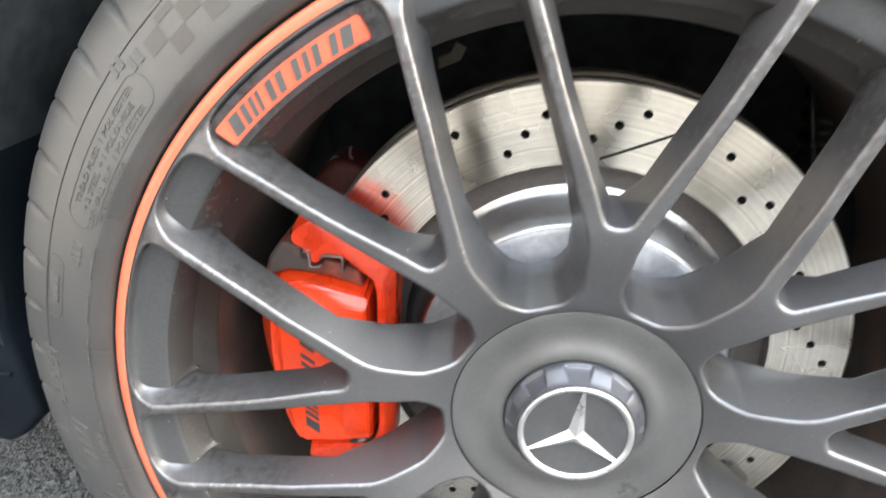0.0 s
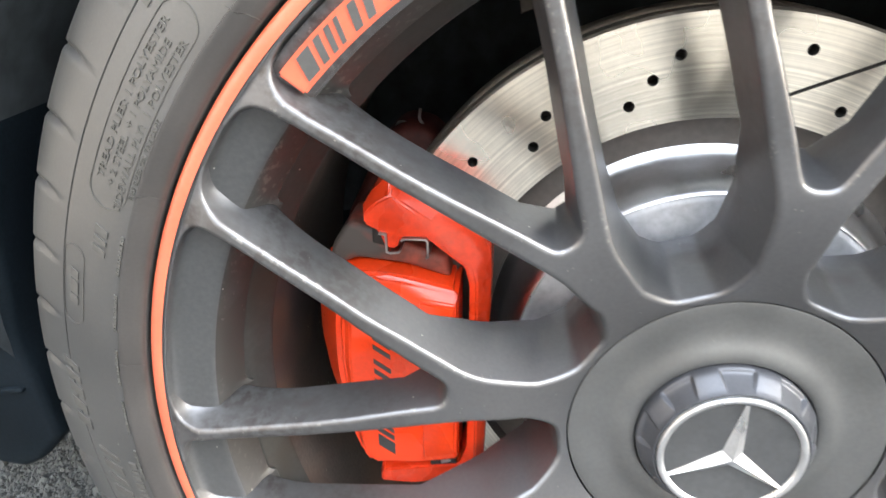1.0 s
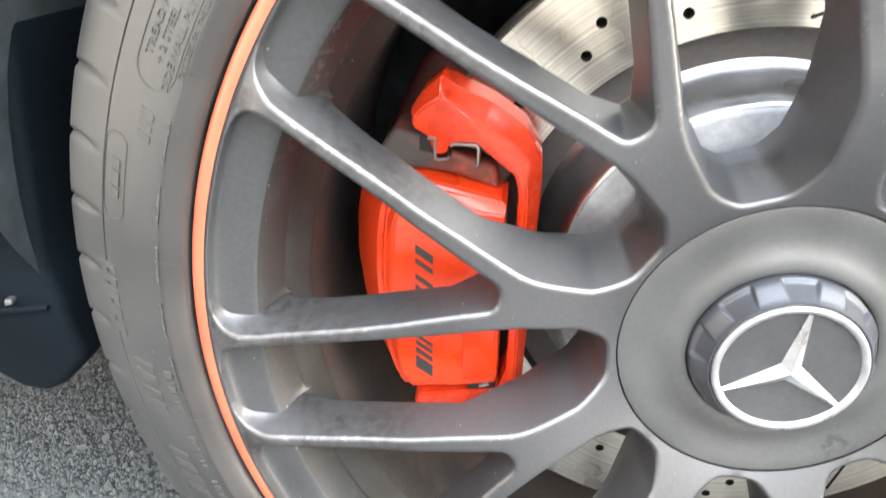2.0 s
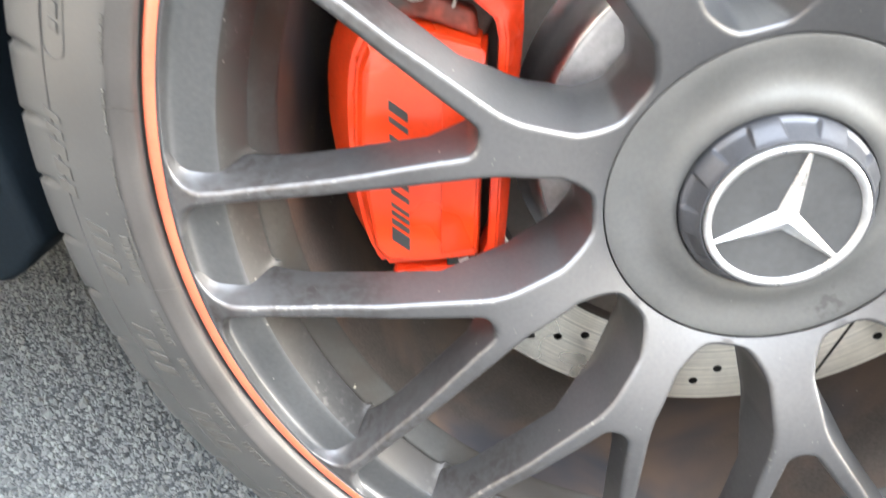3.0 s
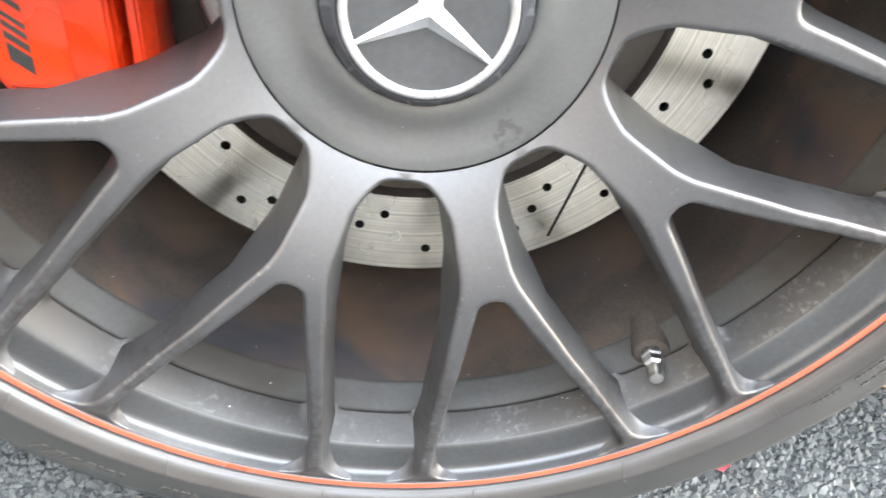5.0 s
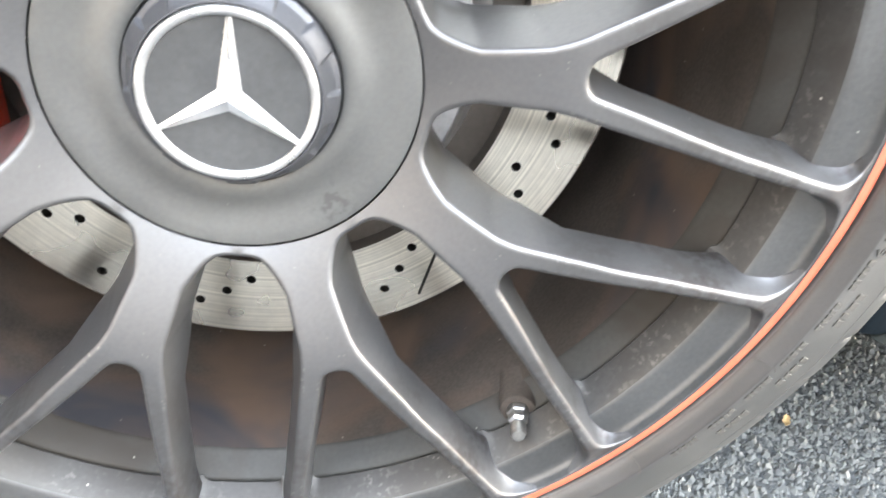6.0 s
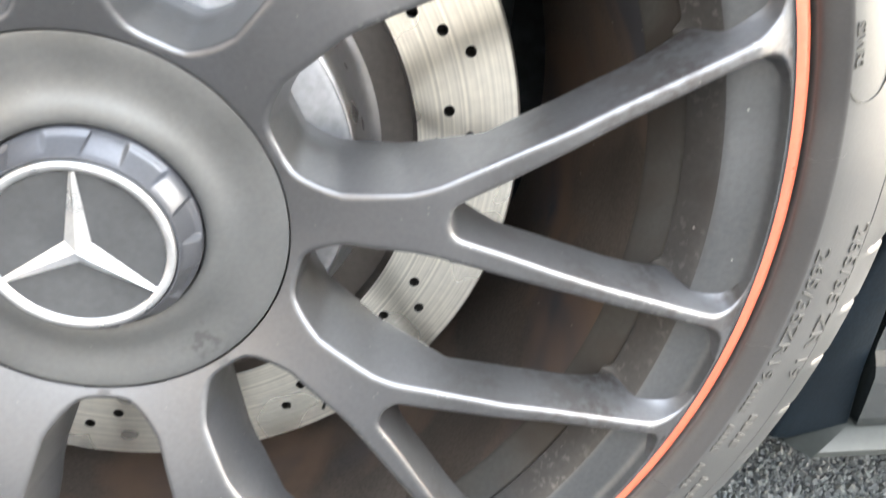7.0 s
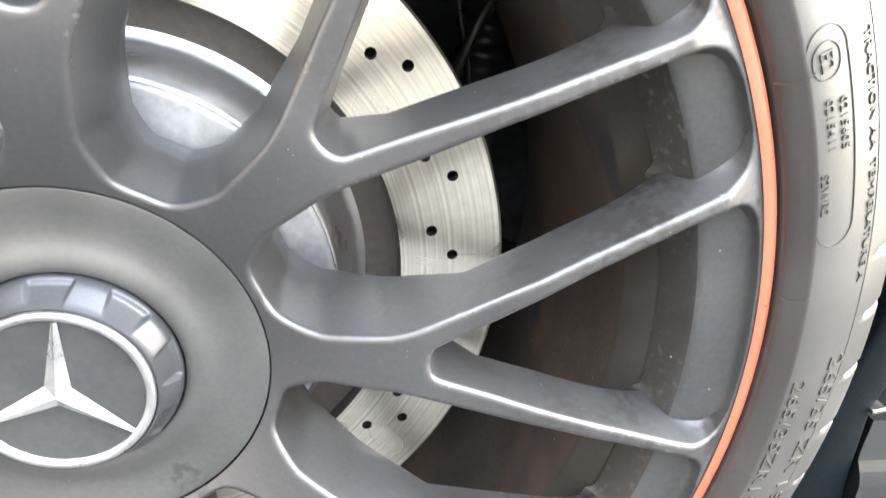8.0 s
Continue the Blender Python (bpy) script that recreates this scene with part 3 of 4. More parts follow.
POCKET = [(0.0392, 0.0240), (0.0392, 0.0182), (0.0390, 0.0176), (0.0386, 0.0172), (0.0379, 0.0169), (0.0372, 0.0165), (0.0368, 0.0158), (0.0362, 0.0146), (0.0353, 0.0124), (0.0345, 0.0104), (0.0338, 0.0086),
          (0.0332, 0.0067), (0.0326, 0.0066), (0.0323, 0.0076), (0.0, 0.0078)]


def centre_nut():
    """Cone-shouldered nut with nine flat wrench pockets, wider towards the rim of the nut."""
    bm = bmesh.new()
    rings = []
    for i in range(540):
        d = 360 * i / 540
        w = abs((d + 1.5 + 20) % 40 - 20)
        row = []
        for k, ((r0, y0), (r1, y1)) in enumerate(zip(TOOTH, POCKET)):
            half = 11.8 - 2.6 * min(max((0.0390 - r1) / 0.0050, 0), 1)
            cut = min(max((half - w) / 2.2 + 0.5, 0), 1)
            cut = cut * cut * (3 - 2 * cut)
            row.append(bm.verts.new(polar(r0 + (r1 - r0) * cut, d, y0 + (y1 - y0) * cut)))
        rings.append(row)
    for a, b in zip(rings, rings[1:] + rings[:1]):
        for k in range(len(a) - 1):
            bm.faces.new((a[k], b[k], b[k + 1], a[k + 1]))
    return bm


nut = part("centre_nut", centre_nut(), NUT, wheel, "notched grey centre cap in darkened paint")
part("emblem_disc", lathe([(0.0322, 0.0072), (0.0315, 0.0064), (0.0, 0.0064)], 120), EMBLEM, nut, "satin black emblem disc")
part("emblem_ring", lathe([(0.0320, 0.0072), (0.0319, 0.0056), (0.0315, 0.0050), (0.0309, 0.0047), (0.0297, 0.0049), (0.0288, 0.0056), (0.0285, 0.0066)], 160), CHROME, nut, "bright chrome ring")


def star_mesh():
    bm = bmesh.new()
    top = bm.verts.new((0, 0.0034, 0))
    tips, notches = [], []
    for k in range(3):
        a = TURN + 1.2 + 120 * k
        tips.append([bm.verts.new(polar(0.0287, a + d, 0.0058)) for d in (-1.7, 1.7)] + [bm.verts.new(polar(0.0287, a, 0.0049))])
        notches.append(bm.verts.new(polar(0.0050, a + 60, 0.0064)))
    for k in range(3):
        l, r, m = tips[k]
        bm.faces.new((top, m, r))
        bm.faces.new((top, r, notches[k]))
        bm.faces.new((top, l, m))
        bm.faces.new((top, notches[k - 1], l))
    return bm


part("emblem_star", star_mesh(), CHROME, nut, "three-armed chrome star", smooth=False)


def badge():
    """Raised plate in one fork's pocket: red field with grey slanted bars in place of the lettering."""
    def sector(r0, r1, a0, a1, y0, y1, back, steps=40):
        bm = bmesh.new()
        rows = []
        for i in range(steps + 1):
            a = a0 + (a1 - a0) * i / steps
            rows.append([bm.verts.new(polar(r0, a, back)), bm.verts.new(polar(r0, a, y0)), bm.verts.new(polar(r1, a, y1)), bm.verts.new(polar(r1, a, back))])
        for p, q in zip(rows, rows[1:]):
            for j in range(4):
                bm.faces.new((p[j], q[j], q[(j + 1) % 4], p[(j + 1) % 4]))
        for p in (rows[0], rows[-1]):
            bm.faces.new(p)
        bmesh.ops.recalc_face_normals(bm, faces=bm.faces[:])
        sharp = [e for e in bm.edges if len(e.link_faces) == 2 and e.calc_face_angle() > 0.5]
        bmesh.ops.bevel(bm, geom=sharp, offset=0.0009, segments=2, affect="EDGES")
        return bm
    a0 = TURN + 320.3
    block = part("badge_block", sector(0.2325, 0.2510, a0 - 12.3, a0 + 12.3, 0.0085, 0.0005, 0.022), PAINT, wheel)
    plate = part("badge", sector(0.2352, 0.2468, a0 - 11.6, a0 + 9.2, 0.0020, -0.0006, 0.008), RED_LINE, wheel, "red badge with raised grey bars")

    def glyph(strokes):
        bm = bmesh.new()
        for pts in strokes:
            low, high = [], []
            for a, u in pts:
                r = 0.2352 + 0.0116 * u
                y = 0.0020 - 0.0026 * u
                low.append(bm.verts.new(polar(r, a0 + a, y + 0.001)))
                high.append(bm.verts.new(polar(r, a0 + a, y - 0.0007)))
            bm.faces.new(high)
            for i in range(len(pts)):
                j = (i + 1) % len(pts)
                bm.faces.new((low[i], low[j], high[j], high[i]))
        return bm
    for k, (a, w) in enumerate(((-9.3, 1.5), (-7.2, 0.7), (-5.9, 0.55), (-4.8, 0.45))):
        part("badge_bar", glyph([[(a - 1.0, 0.14), (a + w - 1.0, 0.14), (a + w - 0.1, 0.86), (a - 0.1, 0.86)]]), PLATE_PAINT, plate, "grey slanted bar", smooth=False)
    for a, w in ((-3.2, 0.8), (-1.7, 0.8), (0.6, 0.8), (2.1, 0.6), (3.4, 0.8), (5.6, 0.8), (7.0, 1.3)):
        part("badge_bar", glyph([[(a - 1.0, 0.14), (a + w - 1.0, 0.14), (a + w - 0.1, 0.86), (a - 0.1, 0.86)]]), PLATE_PAINT, plate, "grey slanted bar", smooth=False)


badge()


def valve():
    tip, base = Vector((0.130, 0.007, -0.1765)), Vector((0.1328, 0.0225, -0.1773))
    way = (tip - base).normalized()
    turn = way.to_track_quat("Z", "Y").to_matrix().to_4x4()

    def tube(profile, seg=20):
        bm = bmesh.new()
        rings = [[bm.verts.new((r * math.cos(6.2832 * i / seg), r * math.sin(6.2832 * i / seg), h)) for r, h in profile] for i in range(seg)]
        for i in range(seg):
            a, b = rings[i], rings[(i + 1) % seg]
            for j in range(len(profile) - 1):
                bm.faces.new((a[j], b[j], b[j + 1], a[j + 1]))
        bm.transform(Matrix.Translation(base) @ turn)
        return bm
    stem = part("valve_stem", tube([(0.0062, -0.006), (0.0062, -0.0010), (0.0052, 0.0000), (0.0052, 0.0042), (0.0042, 0.0050), (0.0036, 0.0056), (0.0036, 0.0080)], 6), STEEL, wheel, "metal tyre valve")
    part("valve_cap", tube([(0.0036, 0.0076), (0.0042, 0.0080), (0.0042, 0.0125), (0.0034, 0.0150), (0.0, 0.0154)], 14), STEEL, stem, "ribbed silver valve cap")
    part("valve_seat", tube([(0.0100, -0.0300), (0.0100, -0.0075), (0.0092, -0.0055), (0.0060, -0.0045)]), DUSTY, stem, "dusty brown valve seat")


valve()

# ---- tyre ----
tyre = thing("tyre", "worn black low-profile tyre with raised sidewall lettering on asphalt", "tyre")
TYRE = [(0.2380, 0.0110), (0.2592, 0.0120), (0.2606, 0.0090), (0.2611, 0.0030), (0.2617, -0.0002), (0.2630, -0.0020), (0.2690, -0.0052), (0.2702, -0.0059), (0.2712, -0.0059),
        (0.2760, -0.0052), (0.2820, -0.0038), (0.2880, -0.0020), (0.2940, 0.0002), (0.2990, 0.0022), (0.2995, 0.0033), (0.3000, 0.0028), (0.3060, 0.0058), (0.3120, 0.0092),
        (0.3170, 0.0124), (0.3210, 0.0155), (0.3226, 0.0173), (0.3240, 0.0194), (0.3258, 0.0235), (0.3275, 0.0330), (0.3290, 0.0480), (0.3302, 0.0900), (0.3310, 0.1200), (0.3305, 0.1600),
        (0.3290, 0.2000), (0.3240, 0.2260), (0.3120, 0.2440), (0.2950, 0.2530), (0.2750, 0.2500), (0.2560, 0.2440), (0.2380, 0.2420)]


def tread(r, y, d):
    """Shoulder sipes, and the flat where the tyre stands on the ground."""
    if r > 0.306 and y < 0.1:
        k = (d / (360 / 66) + 9.0 * (y - 0.01)) % 1
        depth = max(0, 1 - (abs(k - 0.5) / 0.085) ** 2) if k < 0.5 else max(0, 1 - (abs(k - 0.5) / 0.03) ** 2)
        reach = min(max((r - 0.306) / 0.008, 0), 1)
        r -= 0.0016 * depth * reach
        y += 0.0022 * depth * reach
    x, z = r * math.sin(radians(d)), r * math.cos(radians(d))
    floor_ = -HUB.z - 0.0005
    if z < floor_ + 0.012:
        push = max(0.0, (floor_ + 0.012) - z)
        z = max(z, floor_)
        y -= 0.35 * push if y < 0.05 else 0
    return math.hypot(x, z), math.degrees(math.atan2(x, z)), y


part("tyre_carcass", lathe(TYRE, 1320, warp=tread), RUBBER, tyre)
part("rim_protector", lathe([(0.2613, 0.0032), (0.2619, -0.0006), (0.2632, -0.0028), (0.2660, -0.0044), (0.2688, -0.0060), (0.2699, -0.0066), (0.2707, -0.0065), (0.2712, -0.0052)], 300), RUBBER_BAND, tyre, "smooth dark rim protector rib")


def side_y(r):
    for (r0, y0), (r1, y1) in zip(TYRE[4:], TYRE[5:]):
        if r0 <= r <= r1:
            return y0 + (y1 - y0) * (r - r0) / max(r1 - r0, 1e-6)
    return 0.0


def lettering(text, r, deg, height, width=1.0, span=0.0, raise_=0.0006):
    """Raised writing bent along the sidewall, letter tops away from the hub; span: degrees that it fills."""
    cu = bpy.data.curves.new("writing", "FONT")
    cu.body, cu.size, cu.align_x = text, 1.0, "CENTER"
    cu.resolution_u = 2
    ob = bpy.data.objects.new("writing", cu)
    scene.collection.objects.link(ob)
    dep = bpy.context.evaluated_depsgraph_get()
    me = bpy.data.meshes.new_from_object(ob.evaluated_get(dep))
    bm = bmesh.new()
    bm.from_mesh(me)
    bpy.data.objects.remove(ob)
    bpy.data.curves.remove(cu)
    bpy.data.meshes.remove(me)
    top = bmesh.ops.extrude_face_region(bm, geom=bm.faces[:])
    upper = {v for v in top["geom"] if isinstance(v, bmesh.types.BMVert)}
    scale = height / 0.7
    if span:
        xs = [v.co.x for v in bm.verts]
        width = radians(span) * (r + height / 2) / (scale * (max(xs) - min(xs)))
    for v in bm.verts:
        x, h = v.co.x * scale * width, v.co.y * scale
        rr = r + h
        ang = deg + math.degrees(x / (r + height / 2))
        v.co = polar(rr, ang, side_y(rr) - (raise_ if v in upper else -0.0004))
    return part("lettering", bm, LETTER, tyre, "raised sidewall lettering", smooth=False)


def sidewall_bars(r, deg, height, widths, slant=0.25, raise_=0.0006):
    """Slanted raised bars where the tyre carries writing that is not spelled out."""
    bm = bmesh.new()
    x = -sum(w + 0.35 for w in widths) * height / 2
    for w in widths:
        low, high = [], []
        for px_, h in ((x, 0), (x + w * height, 0), (x + (w + slant) * height, height), (x + slant * height, height)):
            rr, ang = r + h, deg + math.degrees(px_ / r)
            low.append(bm.verts.new(polar(rr, ang, side_y(rr) + 0.0004)))
            high.append(bm.verts.new(polar(rr, ang, side_y(rr) - raise_)))
        bm.faces.new(high)
        for i in range(4):
            bm.faces.new((low[i], low[(i + 1) % 4], high[(i + 1) % 4], high[i]))
        x += (w + 0.35) * height
    return part("sidewall_marking", bm, LETTER, tyre, "raised sidewall bars", smooth=False)


lettering("265/35 ZR 19", 0.2908, 94.4, 0.0080, width=1.22)
lettering("265/35ZR19", 0.2734, 95.2, 0.0064, width=1.42)
lettering("E2", 0.2754, 62.15, 0.0052)
lettering("0215605", 0.2811, 67.0, 0.0030, width=1.3)
lettering("0215411", 0.2752, 66.8, 0.0030, width=1.3)
lettering("S2WR2", 0.2720, 71.9, 0.0030, width=1.2)
lettering("TRACTION AA  TEMPERATURE A", 0.2946, 71.0, 0.0032, width=1.45)


def outline(r0, r1, a0, a1, wire=0.0004):
    """Thin raised frame with round ends, moulded on the sidewall."""
    pts = []
    mid, half = (r0 + r1) / 2, (r1 - r0) / 2
    bulge = math.degrees(half / mid)
    for i in range(25):
        t = math.pi * i / 24
        pts.append((mid + half * math.cos(t), a1 - bulge + bulge * math.sin(t)))
    for i in range(1, 12):
        pts.append((r0, a1 - bulge + (a0 - a1 + 2 * bulge) * i / 12))
    for i in range(25):
        t = math.pi * i / 24
        pts.append((mid - half * math.cos(t), a0 + bulge - bulge * math.sin(t)))
    for i in range(1, 12):
        pts.append((r1, a0 + bulge + (a1 - a0 - 2 * bulge) * i / 12))
    bm = bmesh.new()
    rings_ = []
    for r, a in pts:
        dr, da = (r - mid), (a - (a0 + a1) / 2)
        s_ = 1 - 2 * wire / (r1 - r0)
        q = (mid + dr * s_, (a0 + a1) / 2 + da - math.copysign(min(abs(da), math.degrees(wire / mid)), da))
        rings_.append([bm.verts.new(polar(r, a, side_y(r) + 0.0003)), bm.verts.new(polar(r, a, side_y(r) - 0.0004)), bm.verts.new(polar(q[0], q[1], side_y(q[0]) - 0.0004)), bm.verts.new(polar(q[0], q[1], side_y(q[0]) + 0.0003))])
    for p, q in zip(rings_, rings_[1:] + rings_[:1]):
        for j in range(3):
            bm.faces.new((p[j], q[j], q[j + 1], p[j + 1]))
    return part("moulded_outline", bm, LETTER, tyre, "thin moulded frame line", smooth=False)


outline(0.2703, 0.2871, 59.8, 76.4)
outline(0.2722, 0.2836, 60.8, 63.5)
outline(0.2741, 0.2916, 293.6, 312.0)
outline(0.2882, 0.2992, 281.0, 288.8)
lettering("TREAD PLIES: 1 POLYESTER", 0.2858, 303.1, 0.0030, span=14.2, raise_=0.0005)
lettering("+ 2 STEEL  + 1 POLYAMIDE", 0.2808, 302.4, 0.0030, span=13.1, raise_=0.0005)
lettering("SIDEWALL PLY:  1 POLYESTER", 0.2758, 301.9, 0.0030, span=15.8, raise_=0.0005)
lettering("TIRE SIZES ON THE SAME", 0.2714, 299.4, 0.0019, span=7.8, raise_=0.0005)
sidewall_bars(0.2910, 284.9, 0.0040, (1.0, 1.5, 1.0))
sidewall_bars(0.2788, 290.6, 0.0060, (0.5, 0.35, 0.5))
sidewall_bars(0.2948, 273.0, 0.0085, (0.65, 0.7, 0.7, 0.45, 0.4), 0.35)
sidewall_bars(0.2737, 263.8, 0.0042, (0.8, 0.4, 0.7, 0.7, 0.4, 0.8), 0.1)
for a in (266, 272, 278, 284, 290):
    sidewall_bars(0.2713, a, 0.0014, (1.2, 0.8, 1.6, 0.7, 1.4, 1.0, 1.7, 0.9, 1.2), 0.1)
for a in (226, 232, 238, 244, 250, 256):
    sidewall_bars(0.2740, a, 0.0036, (0.7, 0.5, 0.8, 0.4, 0.7, 0.6), 0.1)
for a in (216, 229, 242, 253, 264):
    sidewall_bars(0.2835, a, 0.0105, (0.5, 0.35, 0.5, 0.3), 0.4)
for a in (104, 109, 114, 119, 124, 129):
    sidewall_bars(0.2733, a, 0.0034, (0.8, 0.5, 0.7, 0.5, 0.8), 0.1)
for a in (108, 116, 124, 212, 204, 196):
    sidewall_bars(0.2827, a, 0.0050, (0.6, 0.9, 0.5, 0.8), 0.1)


def check_patch(r0, r1, a0, a1):
    bm = bmesh.new()
    rows_ = []
    for i in range(7):
        a = a0 + (a1 - a0) * i / 6
        rows_.append([bm.verts.new(polar(r0 + (r1 - r0) * j / 3, a, side_y(r0 + (r1 - r0) * j / 3) - 0.00025)) for j in range(4)])
    for p, q in zip(rows_, rows_[1:]):
        for j in range(3):
            bm.faces.new((p[j], q[j], q[j + 1], p[j + 1]))
    return part("check_square", bm, RUBBER_BAND, tyre, "smooth dark moulded square")


for i in range(9):
    for j in range(3):
        if (i + j) % 2:
            check_patch(0.2777 + 0.0082 * j, 0.2777 + 0.0082 * (j + 1), 314.0 + 2.3 * i, 314.0 + 2.3 * (i + 1))
sidewall_bars(0.2948, 310.6, 0.0062, (0.5, 0.5), 0.0)
sidewall_bars(0.2892, 312.6, 0.0062, (0.5, 0.5), 0.0)


def whisker(deg, seed):
    """Rubber hair left by the mould's vents, across the rim protector."""
    rng = random.Random(seed)
    bm = bmesh.new()
    last = None
    for i in range(8):
        u = i / 7
        r = 0.2612 + 0.0110 * u
        c = polar(r, deg + rng.uniform(-0.10, 0.10) + 0.35 * math.sin(3 * u + seed), side_y(r) - 0.0016 - 0.0008 * math.sin(3.1 * u))
        ring_ = [bm.verts.new(c + Vector((0.00022 * math.cos(t), 0.00022 * math.sin(t), 0.00022 * math.cos(t + 1)))) for t in (0, 1.57, 3.14, 4.71)]
        if last:
            for k in range(4):
                bm.faces.new((last[k], last[(k + 1) % 4], ring_[(k + 1) % 4], ring_[k]))
        last = ring_
    return part("rubber_whisker", bm, LETTER, tyre, "thin rubber mould hair")


for k in range(20):
    whisker(62.3 + 18 * k, k)

# ---- brake disc ----
brake_disc = thing("brake_disc", "bright drilled and grooved steel brake disc with aluminium hat", "brake disc")
DY = 0.0935


def friction_ring():
    bm = bmesh.new()
    loops = []

    def loop(pts):
        vs = [bm.verts.new(p) for p in pts]
        for i in range(len(vs)):
            bm.edges.new((vs[i], vs[(i + 1) % len(vs)]))
        loops.append(vs)
    loop([polar(0.1762, 2 * i, DY) for i in range(180)])
    loop([polar(0.1275, 2 * i, DY) for i in range(180)])
    drilled = [(0.1455, 116.5), (0.1563, 121.2)]
    for p in (331.1, 11.1, 50.0, 89.3, 137.0, 175.5, 214.1, 252.4, 290.8):
        drilled += [(r, p + d) for r, d in ((0.1618, 0), (0.1526, -5.1), (0.1433, -10.4), (0.1397, 9.4), (0.1489, 14.5), (0.1582, 19.5))]
    for r, d in drilled:
        c = polar(r, d, DY)
        loop([c + Vector((0.0027 * math.cos(t), 0, 0.0027 * math.sin(t))) for t in (6.2832 * i / 14 for i in range(14))])
    for start in (3.0, 130.0, 245.0):
        p0, p1 = polar(0.1315, start, DY), polar(0.1706, start + 20.8, DY)
        n = (p1 - p0).normalized()
        n = Vector((n.z, 0, -n.x)) * 0.0009
        loop([p0 + n, p1 + n, p1 - n, p0 - n])
    bmesh.ops.triangle_fill(bm, edges=bm.edges[:], use_beauty=True)
    # Hole and groove walls get a dark colour in place of their own shade.
    for vs in loops[2:]:
        low = [bm.verts.new(v.co + Vector((0, 0.009 if len(vs) == 14 else 0.0015, 0))) for v in vs]
        for i in range(len(vs)):
            j = (i + 1) % len(vs)
            bm.faces.new((vs[i], vs[j], low[j], low[i])).material_index = 1
        bm.faces.new(low).material_index = 1
    return bm


ring = part("friction_ring", friction_ring(), DISC, brake_disc)
ring.data.materials.append(HOLE_SHADE)
part("disc_rim", lathe([(0.1762, DY), (0.1775, DY + 0.0012), (0.1775, DY + 0.0100), (0.1764, DY + 0.0110), (0.1690, DY + 0.0112), (0.1690, DY + 0.0230), (0.1764, DY + 0.0232),
                        (0.1775, DY + 0.0242), (0.1775, DY + 0.0335), (0.1764, DY + 0.0345), (0.1275, DY + 0.0345), (0.1275, DY)], 180), WORN_EDGE, brake_disc, "dull ventilated outer edge")
part("disc_web", lathe([(0.1275, DY), (0.1268, DY + 0.0015), (0.1262, DY + 0.0080), (0.1180, DY + 0.0108), (0.1110, DY + 0.0122)], 160), RUST, brake_disc, "brown rusty inner band")
part("disc_hat", lathe([(0.1112, DY + 0.0124), (0.1100, DY + 0.0117), (0.1085, DY + 0.0108), (0.1068, DY + 0.0097), (0.1056, DY + 0.0084), (0.1047, DY + 0.0068), (0.1041, DY + 0.0046), (0.1035, DY),
                        (0.1027, 0.0880), (0.1016, 0.0822), (0.1001, 0.0772), (0.0986, 0.0739), (0.0976, 0.0727), (0.0968, 0.0723)], 180), TURNED_HAT, brake_disc, "bright turned aluminium hat wall")
part("hat_face", lathe([(0.0968, 0.0723), (0.0964, 0.0727), (0.0958, 0.0727), (0.0950, 0.0722), (0.0930, 0.0718), (0.0300, 0.0690), (0.0, 0.0690)], 180), HAT, brake_disc, "mottled cast aluminium hat face")

# ---- brake caliper ----
caliper = thing("brake_caliper", "glossy red brake caliper with grey slanted bars, behind the spokes", "brake caliper")

def loft(front, back, y0, y1, bevel=0.0008):
    """Block whose front outline is smaller than its back outline."""
    bm = bmesh.new()
    f = [bm.verts.new((x, y0, z)) for x, z in front]
    b = [bm.verts.new((x, y1, z)) for x, z in back]
    bm.faces.new(f)
    bm.faces.new(b[::-1])
    for i in range(len(f)):
        j = (i + 1) % len(f)
        bm.faces.new((f[i], b[i], b[j], f[j]))
    bmesh.ops.recalc_face_normals(bm, faces=bm.faces[:])
    bmesh.ops.bevel(bm, geom=bm.edges[:], offset=bevel, segments=2, affect="EDGES")
    return bm


BODY_FRONT = [(-0.1242, 0.0525), (-0.150, 0.0585), (-0.165, 0.0600), (-0.1775, 0.0575), (-0.1830, 0.0465), (-0.1852, 0.030), (-0.1860, 0.008), (-0.1845, -0.016), (-0.1815, -0.036), (-0.1770, -0.052), (-0.172, -0.0600), (-0.150, -0.057), (-0.1242, -0.0525)]
BODY_BACK = [(-0.124, 0.0560), (-0.150, 0.0630), (-0.175, 0.0670), (-0.193, 0.0620), (-0.1995, 0.0500), (-0.2030, 0.032), (-0.2038, 0.008), (-0.2005, -0.020), (-0.1945, -0.044), (-0.1860, -0.062), (-0.178, -0.0700), (-0.150, -0.062), (-0.124, -0.0560)]
part("caliper_body", loft(BODY_FRONT, BODY_BACK, 0.0490, 0.0800, 0.0026), RED, caliper)
part("caliper_face", loft([(-0.1250, 0.0465), (-0.150, 0.0495), (-0.156, 0.0505), (-0.1735, 0.0500), (-0.1775, 0.040), (-0.1792, 0.010), (-0.1780, -0.020), (-0.1745, -0.048), (-0.1690, -0.0540), (-0.148, -0.0535), (-0.1250, -0.049)],
                          [(-0.1244, 0.0520), (-0.150, 0.0578), (-0.158, 0.0594), (-0.1765, 0.0570), (-0.1825, 0.042), (-0.1845, 0.010), (-0.1830, -0.022), (-0.1775, -0.049), (-0.1712, -0.0580), (-0.148, -0.0563), (-0.1244, -0.0515)],
                          0.0455, 0.0510), RED, caliper)
